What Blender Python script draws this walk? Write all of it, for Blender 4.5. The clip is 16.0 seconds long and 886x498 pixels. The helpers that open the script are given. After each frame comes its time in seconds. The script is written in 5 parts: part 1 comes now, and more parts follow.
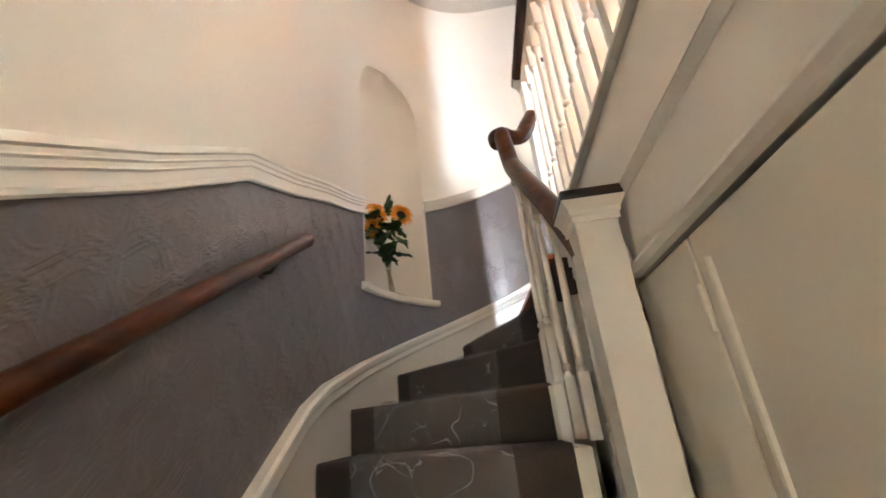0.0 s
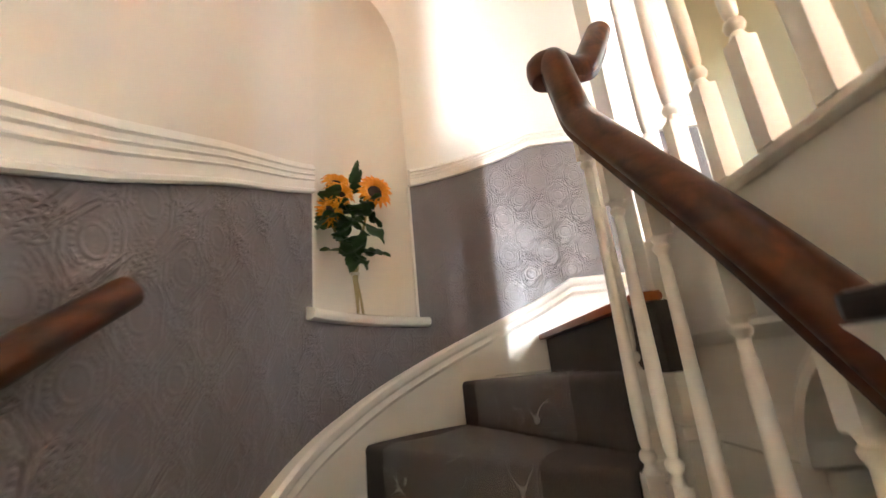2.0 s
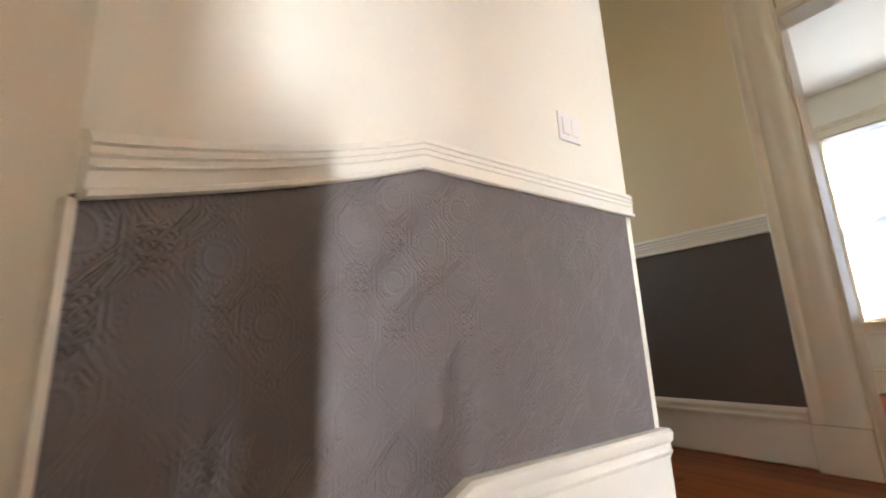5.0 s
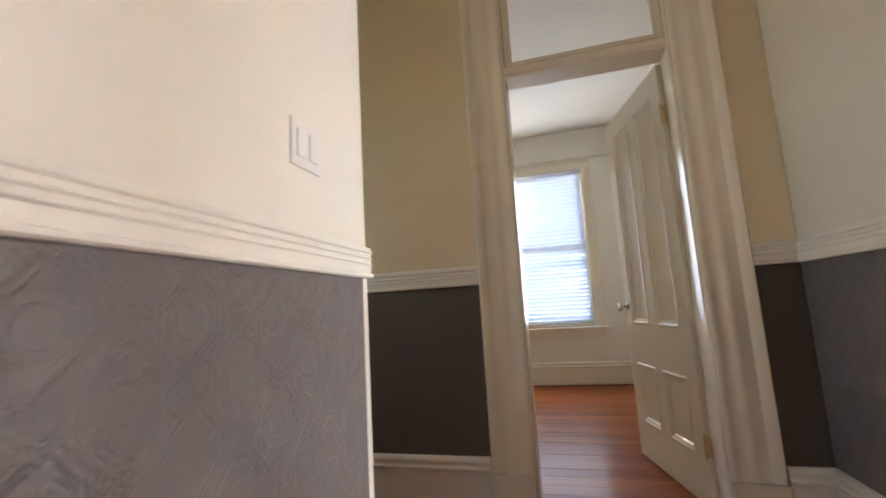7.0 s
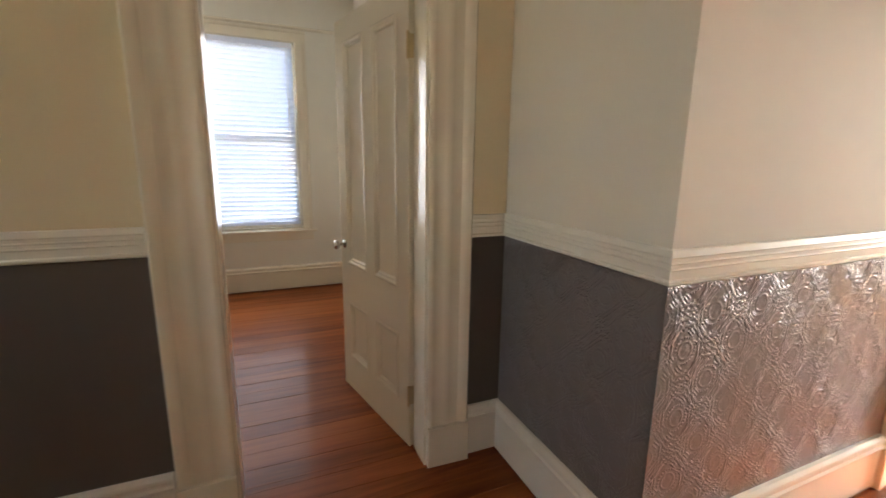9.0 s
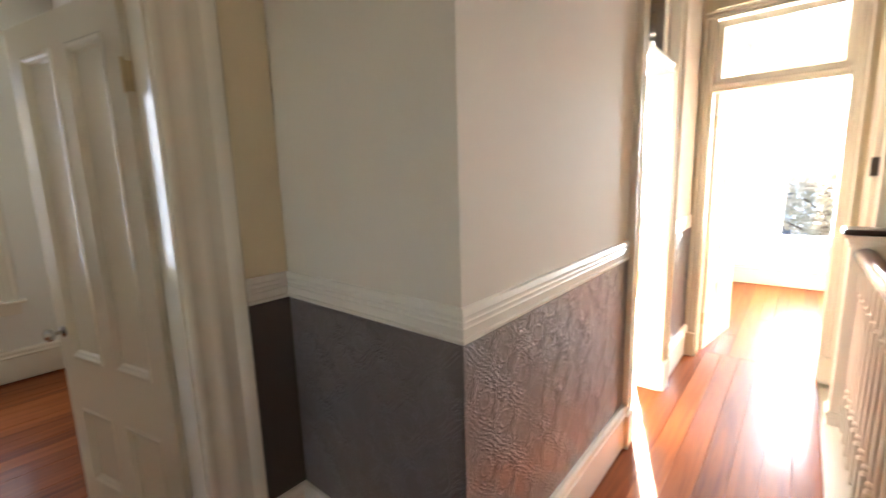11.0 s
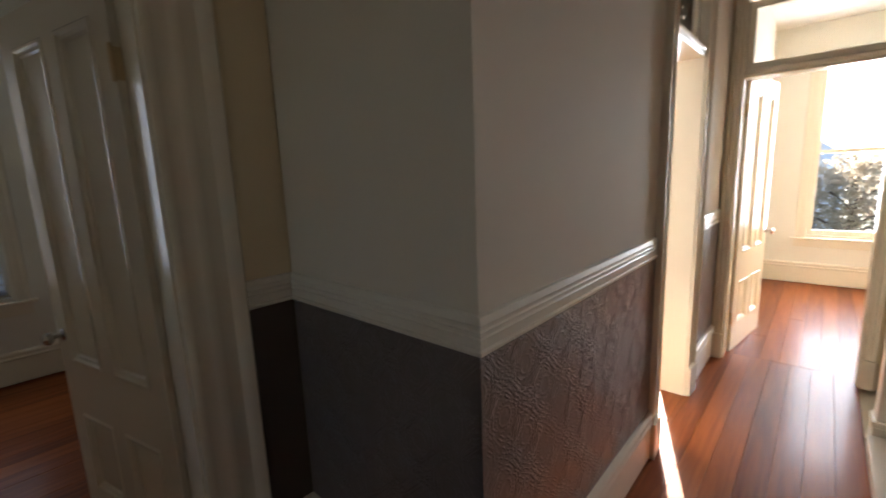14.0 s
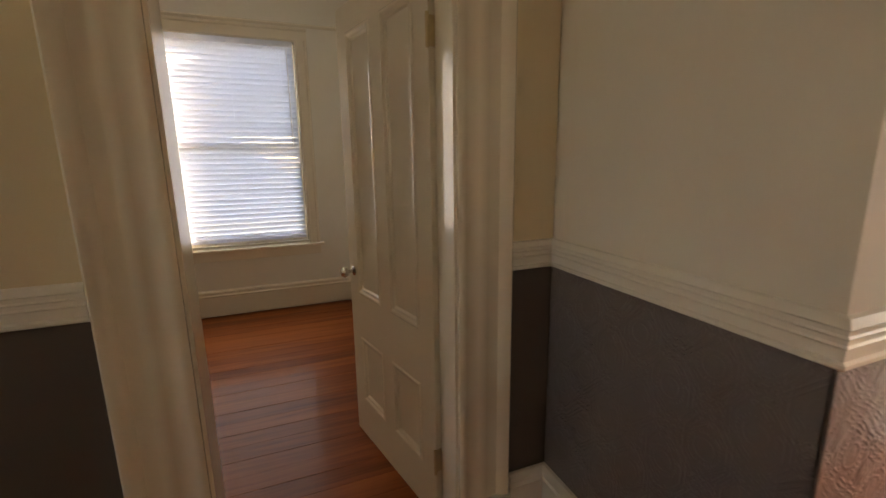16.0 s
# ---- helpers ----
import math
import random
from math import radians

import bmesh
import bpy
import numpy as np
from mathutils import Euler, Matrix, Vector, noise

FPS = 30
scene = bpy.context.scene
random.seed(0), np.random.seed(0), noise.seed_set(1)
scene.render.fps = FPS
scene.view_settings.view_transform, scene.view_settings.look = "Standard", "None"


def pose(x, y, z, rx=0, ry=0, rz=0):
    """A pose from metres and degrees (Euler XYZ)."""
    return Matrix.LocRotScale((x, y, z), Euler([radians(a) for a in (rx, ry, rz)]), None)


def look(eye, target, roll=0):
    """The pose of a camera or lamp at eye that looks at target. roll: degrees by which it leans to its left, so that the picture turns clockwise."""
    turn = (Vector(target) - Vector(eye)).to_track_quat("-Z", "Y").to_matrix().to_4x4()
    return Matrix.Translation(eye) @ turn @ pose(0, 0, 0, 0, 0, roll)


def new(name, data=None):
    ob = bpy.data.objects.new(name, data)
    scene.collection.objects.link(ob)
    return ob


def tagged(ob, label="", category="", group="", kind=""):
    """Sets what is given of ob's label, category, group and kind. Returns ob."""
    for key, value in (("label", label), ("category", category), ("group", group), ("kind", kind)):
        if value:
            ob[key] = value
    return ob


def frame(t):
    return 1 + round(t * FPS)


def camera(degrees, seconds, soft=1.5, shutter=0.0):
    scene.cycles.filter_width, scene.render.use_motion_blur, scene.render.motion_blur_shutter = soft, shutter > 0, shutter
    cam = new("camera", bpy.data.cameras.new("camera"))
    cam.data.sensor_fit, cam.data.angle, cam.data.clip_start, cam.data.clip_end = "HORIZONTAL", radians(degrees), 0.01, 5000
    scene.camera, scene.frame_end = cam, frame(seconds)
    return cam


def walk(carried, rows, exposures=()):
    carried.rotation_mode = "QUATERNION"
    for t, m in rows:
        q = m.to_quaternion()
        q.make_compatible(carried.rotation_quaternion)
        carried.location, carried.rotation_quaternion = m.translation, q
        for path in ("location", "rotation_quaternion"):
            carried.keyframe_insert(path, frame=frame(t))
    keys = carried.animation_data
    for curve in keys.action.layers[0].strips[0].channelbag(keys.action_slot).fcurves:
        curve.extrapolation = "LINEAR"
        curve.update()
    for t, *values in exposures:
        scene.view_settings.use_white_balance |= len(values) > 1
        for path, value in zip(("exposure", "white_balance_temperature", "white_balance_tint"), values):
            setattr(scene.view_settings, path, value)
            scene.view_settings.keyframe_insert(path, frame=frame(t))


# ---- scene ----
cam = camera(91.9, 16.0, shutter=0.5)
PATH = [
    (0, (-1.307, -1.448, -0.641), (-1.461, 0.397, 0.117), -5.9),
    (0.5, (-1.353, -1.292, -0.481), (-1.326, 0.606, 0.151), -7.2),
    (1, (-1.399, -1.122, -0.38), (-1.476, 0.796, 0.181), -2.9),
    (1.5, (-1.411, -0.894, -0.296), (-1.632, 0.98, 0.367), -4.7),
    (2, (-1.397, -0.691, -0.143), (-1.498, 1.226, 0.418), -5.6),
    (2.5, (-1.389, -0.547, -0.025), (-1.438, 1.377, 0.519), -3.1),
    (3, (-1.428, -0.376, 0.055), (-1.539, 1.53, 0.65), -8.0),
    (5.5, (-1.56, 0.777, 0.666), (-0.2, 2.18, 1.092), -2.4),
    (6, (-1.469, 0.883, 0.739), (0.087, 2.057, 1.189), -5.9),
    (6.5, (-1.392, 0.918, 0.865), (0.44, 1.677, 1.122), -4.1),
    (7, (-1.205, 0.942, 0.93), (0.71, 1.449, 1.202), -3.4),
    (7.5, (-1.072, 0.963, 1.055), (0.907, 1.241, 1.122), -4.5),
    (8, (-0.955, 0.996, 1.114), (1.041, 0.867, 1.15), -6.1),
    (8.2, (-0.915, 0.992, 1.167), (1.063, 0.718, 1.055), -3.7),
    (10.5, (-0.619, 0.886, 1.436), (0.849, -0.431, 1.1), -2.5),
    (11, (-0.644, 0.835, 1.45), (0.625, -0.677, 1.123), -1.7),
    (11.5, (-0.686, 0.782, 1.472), (0.415, -0.858, 1.157), -1.2),
    (12, (-0.713, 0.75, 1.483), (0.276, -0.963, 1.185), -0.2),
    (12.5, (-0.735, 0.7, 1.483), (0.089, -1.099, 1.191), -0.9),
    (13, (-0.705, 0.692, 1.468), (0.152, -1.09, 1.167), -1.3),
    (13.5, (-0.631, 0.725, 1.458), (0.488, -0.903, 1.146), -2.8),
    (14, (-0.567, 0.747, 1.442), (0.747, -0.721, 1.098), -2.2),
    (14.5, (-0.533, 0.777, 1.443), (0.969, -0.491, 1.073), -1.6),
    (15, (-0.512, 0.811, 1.441), (1.173, -0.202, 1.077), -0.4),
    (15.5, (-0.492, 0.85, 1.415), (1.306, 0.062, 1.03), -0.9),
    (16, (-0.387, 0.888, 1.388), (1.434, 0.167, 0.985), -0.8),
]
EXPOSURES = [
    (0, 5.60, 5950, 11),
    (1.5, 5.80, 6300, 12),
    (3, 5.75, 6300, 12),
    (5.5, 5.05, 6350, 12),
    (6.6, 4.95, 6250, 14),
    (7.5, 4.75, 6800, 16),
    (8.2, 4.75, 7000, 15),
    (10.5, 4.75, 6450, 13),
    (12, 3.80, 6250, 12),
    (13, 2.95, 6250, 12),
    (13.8, 2.70, 6100, 12),
    (14.5, 3.05, 7550, 17),
    (15.2, 3.60, 8450, 19),
    (16, 3.95, 8300, 19),
]
walk(cam, [(t, look(e, g, r)) for t, e, g, r in PATH], EXPOSURES)

# ---- light ----
SUN_ELEV, SUN_AZ = 22.0, 20.5          # the sun stands over the front of the house, a little to the east
world = bpy.data.worlds.new("sky")
scene.world = world
world.use_nodes = True
wn = world.node_tree.nodes
sky = wn.new("ShaderNodeTexSky")
sky.sky_type, sky.sun_disc = "NISHITA", False
sky.sun_elevation, sky.sun_rotation = radians(SUN_ELEV), radians(180 - SUN_AZ)
world.node_tree.links.new(sky.outputs[0], wn["Background"].inputs[0])
wn["Background"].inputs[1].default_value = 0.11
sun = new("sun", bpy.data.lights.new("sun", "SUN"))
sun.data.energy, sun.data.angle, sun.data.color = 5.0, radians(0.6), (1.0, 0.9, 0.76)
_h = Vector((-math.sin(radians(SUN_AZ)), math.cos(radians(SUN_AZ)), -math.tan(radians(SUN_ELEV))))
sun.matrix_world = look((3, -12, 8), Vector((3, -12, 8)) + _h)


def window_light(name, eye, target, w, h, watts, colour=(0.86, 0.93, 1.0)):
    """Area lamp for sky light in an opening, seen or added."""
    ob = new(name, bpy.data.lights.new(name, "AREA"))
    ob.data.shape, ob.data.size, ob.data.size_y = "RECTANGLE", w, h
    ob.data.energy, ob.data.color = watts, colour
    ob.matrix_world = look(eye, target)
    return ob


window_light("sky_light_front_hall_room", (-0.85, -6.05, 1.5), (-0.85, 0, 1.5), 0.8, 1.85, 14)
window_light("sky_light_front_side_room", (1.55, -6.05, 1.5), (1.55, 0, 1.5), 1.05, 1.85, 74)
# faint fill lamp added at an unseen lower opening to brighten the stair
window_light("fill_light_lower_hall", (-1.42, -5.25, -0.78), (-1.42, 0, -0.9), 0.8, 0.6, 0.02)
# warm lamp added behind an unseen window to lift the recess
window_light("fill_light_passage", (0.42, 3.36, 1.6), (0.42, 0, 1.4), 0.30, 1.3, 0.16, (1.0, 0.93, 0.80))
window_light("sky_light_blind_room", (3.885, 1.13, 1.55), (0, 1.13, 1.5), 1.0, 1.7, 0.8, (0.82, 0.90, 1.0))


# ---- materials ----
def mat(name, rough=0.5, metal=0.0):
    m = bpy.data.materials.new(name)
    m.use_nodes = True
    b = m.node_tree.nodes["Principled BSDF"]
    b.inputs["Roughness"].default_value, b.inputs["Metallic"].default_value = rough, metal
    return m, m.node_tree.nodes, m.node_tree.links, b


def paint(name, colour, rough, grain=220, bump=0.04, patch=0.06, patch_scale=1.6):
    """Wall or trim paint: a slow uneven tone, fine roller grain."""
    m, n, l, b = mat(name, rough)
    tc = n.new("ShaderNodeTexCoord")
    slow, fine = n.new("ShaderNodeTexNoise"), n.new("ShaderNodeTexNoise")
    slow.inputs["Scale"].default_value, fine.inputs["Scale"].default_value = patch_scale, grain
    slow.inputs["Detail"].default_value = 5
    for q in (slow, fine):
        l.new(tc.outputs["Object"], q.inputs["Vector"])
    ramp = n.new("ShaderNodeMix")
    ramp.data_type = "RGBA"
    ramp.inputs["A"].default_value = (*[c * (1 - patch) for c in colour], 1)
    ramp.inputs["B"].default_value = (*[min(1, c * (1 + patch)) for c in colour], 1)
    l.new(slow.outputs["Fac"], ramp.inputs["Factor"])
    l.new(ramp.outputs["Result"], b.inputs["Base Color"])
    bp = n.new("ShaderNodeBump")
    bp.inputs["Strength"].default_value, bp.inputs["Distance"].default_value = bump, 0.004
    add = n.new("ShaderNodeMath")
    add.inputs[1].default_value = 1.2
    add.operation = "MULTIPLY_ADD"
    l.new(slow.outputs["Fac"], add.inputs[0])
    l.new(fine.outputs["Fac"], add.inputs[2])
    l.new(add.outputs[0], bp.inputs["Height"])
    l.new(bp.outputs["Normal"], b.inputs["Normal"])
    rr = n.new("ShaderNodeMapRange")
    rr.inputs["To Min"].default_value, rr.inputs["To Max"].default_value = rough - 0.06, rough + 0.08
    l.new(slow.outputs["Fac"], rr.inputs["Value"])
    l.new(rr.outputs[0], b.inputs["Roughness"])
    return m


def wood(name, dark, light, rough, along=1, scale=9.0, per_piece=0.35, coat=0.0, coat_rough=0.12, spec=0.4):
    """Varnished wood with grain along one axis (0 x, 1 y, 2 z); each piece has its own tone."""
    m, n, l, b = mat(name, rough)
    tc, mp = n.new("ShaderNodeTexCoord"), n.new("ShaderNodeMapping")
    sc = [scale] * 3
    sc[along] = scale * 0.06
    mp.inputs["Scale"].default_value = sc
    info = n.new("ShaderNodeObjectInfo")
    off = n.new("ShaderNodeVectorMath")
    off.operation = "MULTIPLY_ADD"
    off.inputs[1].default_value = (37, 53, 71)
    l.new(info.outputs["Random"], off.inputs[0])
    l.new(tc.outputs["Object"], mp.inputs["Vector"])
    l.new(mp.outputs[0], off.inputs[2])
    n1, n2 = n.new("ShaderNodeTexNoise"), n.new("ShaderNodeTexNoise")
    n1.inputs["Scale"].default_value, n1.inputs["Detail"].default_value, n1.inputs["Distortion"].default_value = 1.0, 6, 1.2
    n2.inputs["Scale"].default_value, n2.inputs["Detail"].default_value = 6.0, 4
    for q in (n1, n2):
        l.new(off.outputs[0], q.inputs["Vector"])
    mixf = n.new("ShaderNodeMath")
    mixf.operation = "MULTIPLY_ADD"
    mixf.inputs[1].default_value = per_piece
    l.new(info.outputs["Random"], mixf.inputs[0])
    l.new(n1.outputs["Fac"], mixf.inputs[2])
    grain = n.new("ShaderNodeMath")
    grain.operation = "MULTIPLY_ADD"
    grain.inputs[1].default_value = 0.35
    l.new(n2.outputs["Fac"], grain.inputs[0])
    l.new(mixf.outputs[0], grain.inputs[2])
    mr = n.new("ShaderNodeMapRange")
    mr.inputs["From Min"].default_value, mr.inputs["From Max"].default_value = 0.45, 0.85 + per_piece
    l.new(grain.outputs[0], mr.inputs["Value"])
    mx = n.new("ShaderNodeMix")
    mx.data_type = "RGBA"
    mx.inputs["A"].default_value, mx.inputs["B"].default_value = (*dark, 1), (*light, 1)
    l.new(mr.outputs[0], mx.inputs["Factor"])
    l.new(mx.outputs["Result"], b.inputs["Base Color"])
    bp = n.new("ShaderNodeBump")
    bp.inputs["Strength"].default_value, bp.inputs["Distance"].default_value = 0.12, 0.002
    l.new(grain.outputs[0], bp.inputs["Height"])
    l.new(bp.outputs["Normal"], b.inputs["Normal"])
    b.inputs["Specular IOR Level"].default_value = spec
    b.inputs["Coat Weight"].default_value, b.inputs["Coat Roughness"].default_value = coat, coat_rough
    return m


def embossed(name, colour, rough):
    """Painted embossed paper: stepped lozenges and ringed medallions in relief, on metres of u and v."""
    m, n, l, b = mat(name, rough)
    uv = n.new("ShaderNodeUVMap")
    uv.uv_map = "UVMap"
    warp = n.new("ShaderNodeTexNoise")
    warp.inputs["Scale"].default_value, warp.inputs["Detail"].default_value = 9, 2
    l.new(uv.outputs[0], warp.inputs["Vector"])
    wv = n.new("ShaderNodeVectorMath")
    wv.operation = "MULTIPLY_ADD"
    wv.inputs[1].default_value = (0.004, 0.004, 0)
    l.new(warp.outputs["Color"], wv.inputs[0])
    l.new(uv.outputs[0], wv.inputs[2])
    size = n.new("ShaderNodeVectorMath")
    size.operation = "SCALE"
    size.inputs["Scale"].default_value = 1.3
    l.new(wv.outputs[0], size.inputs[0])
    sep = n.new("ShaderNodeSeparateXYZ")
    l.new(size.outputs[0], sep.inputs[0])

    def math_(op, a, c, d=None):
        q = n.new("ShaderNodeMath")
        q.operation = op
        for i, v in enumerate((a, c, d)):
            if v is None:
                continue
            if isinstance(v, (int, float)):
                q.inputs[i].default_value = v
            else:
                l.new(v, q.inputs[i])
        return q.outputs[0]

    def line(x, at, half):
        q = n.new("ShaderNodeMapRange")
        q.interpolation_type = "SMOOTHSTEP"
        q.inputs["From Min"].default_value, q.inputs["From Max"].default_value = half, half * 0.35
        l.new(math_("ABSOLUTE", math_("SUBTRACT", x, at), 0), q.inputs["Value"])
        return q.outputs[0]

    def top(*vals):
        r_ = vals[0]
        for v in vals[1:]:
            r_ = math_("MAXIMUM", r_, v)
        return r_

    P = 0.27
    lines = []
    for shift in (0.0, P / 2):
        cu = math_("PINGPONG", math_("ADD", sep.outputs[0], shift), P / 2)
        cv = math_("PINGPONG", math_("ADD", sep.outputs[1], shift), P / 2)
        # stepped octagon of two bars round a ringed medallion
        octa = top(cu, math_("MULTIPLY", cv, 0.72), math_("MULTIPLY", math_("ADD", cu, math_("MULTIPLY", cv, 0.72)), 0.70))
        lines += [math_("MULTIPLY", line(octa, 0.070, 0.0055), 0.7), math_("MULTIPLY", line(octa, 0.086, 0.0055), 0.7)]
        r = math_("SQRT", math_("ADD", math_("MULTIPLY", cu, cu), math_("MULTIPLY", cv, cv)), 0)
        lines += [math_("MULTIPLY", line(r, 0.034, 0.0055), 0.22)]
        # dots strung on a ring round the medallion
        ang = math_("ARCTAN2", cv, cu)
        lines.append(math_("MULTIPLY", line(math_("PINGPONG", ang, 0.131), 0.131, 0.085), math_("MULTIPLY", line(r, 0.052, 0.0062), 0.3)))
        # short parallel bars set on the slant
        dia = math_("SUBTRACT", math_("ADD", sep.outputs[0], shift), sep.outputs[1])
        slant = math_("MULTIPLY", line(math_("ADD", cu, cv), 0.165, 0.045), line(math_("PINGPONG", dia, 0.045), 0.0, 0.030))
        lines.append(math_("MULTIPLY", line(math_("PINGPONG", math_("ADD", cu, cv), 0.010), 0.010, 0.0062), slant))
        # stacks of short chevron bars in the gaps between the octagons
        zig = math_("ADD", cv, math_("PINGPONG", cu, 0.030))
        spot = math_("MULTIPLY", line(cu, P / 2, 0.070), line(cv, 0.0, 0.070))
        lines.append(math_("MULTIPLY", line(math_("PINGPONG", zig, 0.011), 0.011, 0.0068), spot))
    speck = n.new("ShaderNodeTexNoise")
    speck.inputs["Scale"].default_value, speck.inputs["Detail"].default_value = 55, 3
    l.new(uv.outputs[0], speck.inputs["Vector"])
    tot = math_("ADD", top(*lines), math_("MULTIPLY", speck.outputs["Fac"], 0.45))
    wear = n.new("ShaderNodeTexNoise")
    wear.inputs["Scale"].default_value, wear.inputs["Detail"].default_value = 5.0, 3
    l.new(uv.outputs[0], wear.inputs["Vector"])
    keep = n.new("ShaderNodeMapRange")
    keep.inputs["From Min"].default_value, keep.inputs["From Max"].default_value = 0.40, 0.60
    keep.inputs["To Min"].default_value, keep.inputs["To Max"].default_value = 0.18, 1.0
    l.new(wear.outputs["Fac"], keep.inputs["Value"])
    bp = n.new("ShaderNodeBump")
    bp.inputs["Strength"].default_value, bp.inputs["Distance"].default_value = 1.0, 0.0056
    l.new(math_("MULTIPLY", tot, keep.outputs[0]), bp.inputs["Height"])
    l.new(bp.outputs["Normal"], b.inputs["Normal"])
    mx = n.new("ShaderNodeMix")
    mx.data_type = "RGBA"
    mx.inputs["A"].default_value = (*[c * 0.9 for c in colour], 1)
    mx.inputs["B"].default_value = (*[c * 1.12 for c in colour], 1)
    l.new(wear.outputs["Fac"], mx.inputs["Factor"])
    l.new(mx.outputs["Result"], b.inputs["Base Color"])
    return m


def carpet(name, colour):
    m, n, l, b = mat(name, 0.95)
    tc = n.new("ShaderNodeTexCoord")
    f, g = n.new("ShaderNodeTexNoise"), n.new("ShaderNodeTexNoise")
    f.inputs["Scale"].default_value, g.inputs["Scale"].default_value = 320, 14
    mx = n.new("ShaderNodeMix")
    mx.data_type = "RGBA"
    mx.inputs["A"].default_value = (*[c * 0.45 for c in colour], 1)
    mx.inputs["B"].default_value = (*[c * 1.5 for c in colour], 1)
    add = n.new("ShaderNodeMath")
    add.operation = "MULTIPLY_ADD"
    add.inputs[1].default_value = 0.4
    for q in (f, g):
        l.new(tc.outputs["Object"], q.inputs["Vector"])
    l.new(g.outputs["Fac"], add.inputs[0])
    l.new(f.outputs["Fac"], add.inputs[2])
    l.new(add.outputs[0], mx.inputs["Factor"])
    l.new(mx.outputs["Result"], b.inputs["Base Color"])
    bp = n.new("ShaderNodeBump")
    bp.inputs["Strength"].default_value, bp.inputs["Distance"].default_value = 0.7, 0.004
    l.new(f.outputs["Fac"], bp.inputs["Height"])
    l.new(bp.outputs["Normal"], b.inputs["Normal"])
    return m


def clear_film(name):
    """Thin crumpled plastic, mostly clear; long thin creases, their shine painted as pale opacity."""
    m, n, l, b = mat(name, 0.2)
    tc = n.new("ShaderNodeTexCoord")
    creases = []
    for sc, rot, thin in (((3, 9, 5), 25, 0.005), ((12, 2, 6), -35, 0.004), ((2, 16, 4), 70, 0.005)):
        mp, nz = n.new("ShaderNodeMapping"), n.new("ShaderNodeTexNoise")
        mp.inputs["Scale"].default_value, mp.inputs["Rotation"].default_value = sc, (0.3, 0.2, radians(rot))
        nz.inputs["Scale"].default_value, nz.inputs["Detail"].default_value, nz.inputs["Distortion"].default_value = 0.8, 1.0, 0.1
        l.new(tc.outputs["Object"], mp.inputs["Vector"])
        l.new(mp.outputs[0], nz.inputs["Vector"])
        sub, ab, mr = n.new("ShaderNodeMath"), n.new("ShaderNodeMath"), n.new("ShaderNodeMapRange")
        sub.operation, ab.operation = "SUBTRACT", "ABSOLUTE"
        sub.inputs[1].default_value = 0.5
        l.new(nz.outputs["Fac"], sub.inputs[0])
        l.new(sub.outputs[0], ab.inputs[0])
        l.new(ab.outputs[0], mr.inputs["Value"])
        mr.inputs["From Max"].default_value, mr.inputs["To Min"].default_value, mr.inputs["To Max"].default_value = thin, 1.0, 0.0
        creases.append(mr.outputs[0])
    mx = n.new("ShaderNodeMath")
    mx.operation = "MAXIMUM"
    l.new(creases[0], mx.inputs[0])
    l.new(creases[1], mx.inputs[1])
    first, mx = mx, n.new("ShaderNodeMath")
    mx.operation = "MAXIMUM"
    l.new(first.outputs[0], mx.inputs[0])
    l.new(creases[2], mx.inputs[1])
    bp = n.new("ShaderNodeBump")
    bp.inputs["Strength"].default_value, bp.inputs["Distance"].default_value = 0.9, 0.01
    l.new(mx.outputs[0], bp.inputs["Height"])
    l.new(bp.outputs["Normal"], b.inputs["Normal"])
    # pale colour and alpha stand in for the whitish sheen, stronger on creases
    b.inputs["Base Color"].default_value = (0.85, 0.80, 0.75, 1)
    al = n.new("ShaderNodeMapRange")
    al.inputs["To Min"].default_value, al.inputs["To Max"].default_value = 0.17, 0.42
    l.new(mx.outputs[0], al.inputs["Value"])
    l.new(al.outputs[0], b.inputs["Alpha"])
    return m


def glass(name):
    m, n, l, b = mat(name, 0.02)
    mixs, tr, gl = n.new("ShaderNodeMixShader"), n.new("ShaderNodeBsdfTransparent"), n.new("ShaderNodeBsdfGlossy")
    gl.inputs["Roughness"].default_value = 0.02
    fr = n.new("ShaderNodeFresnel")
    l.new(fr.outputs[0], mixs.inputs[0])
    l.new(tr.outputs[0], mixs.inputs[1])
    l.new(gl.outputs[0], mixs.inputs[2])
    l.new(mixs.outputs[0], n["Material Output"].inputs[0])
    return m


def plain(name, colour, rough=0.4, metal=0.0, scale=60.0, var=0.12):
    m, n, l, b = mat(name, rough, metal)
    tc, nz = n.new("ShaderNodeTexCoord"), n.new("ShaderNodeTexNoise")
    nz.inputs["Scale"].default_value = scale
    l.new(tc.outputs["Object"], nz.inputs["Vector"])
    mx = n.new("ShaderNodeMix")
    mx.data_type = "RGBA"
    mx.inputs["A"].default_value = (*[c * (1 - var) for c in colour], 1)
    mx.inputs["B"].default_value = (*[min(1, c * (1 + var)) for c in colour], 1)
    l.new(nz.outputs["Fac"], mx.inputs["Factor"])
    l.new(mx.outputs["Result"], b.inputs["Base Color"])
    return m


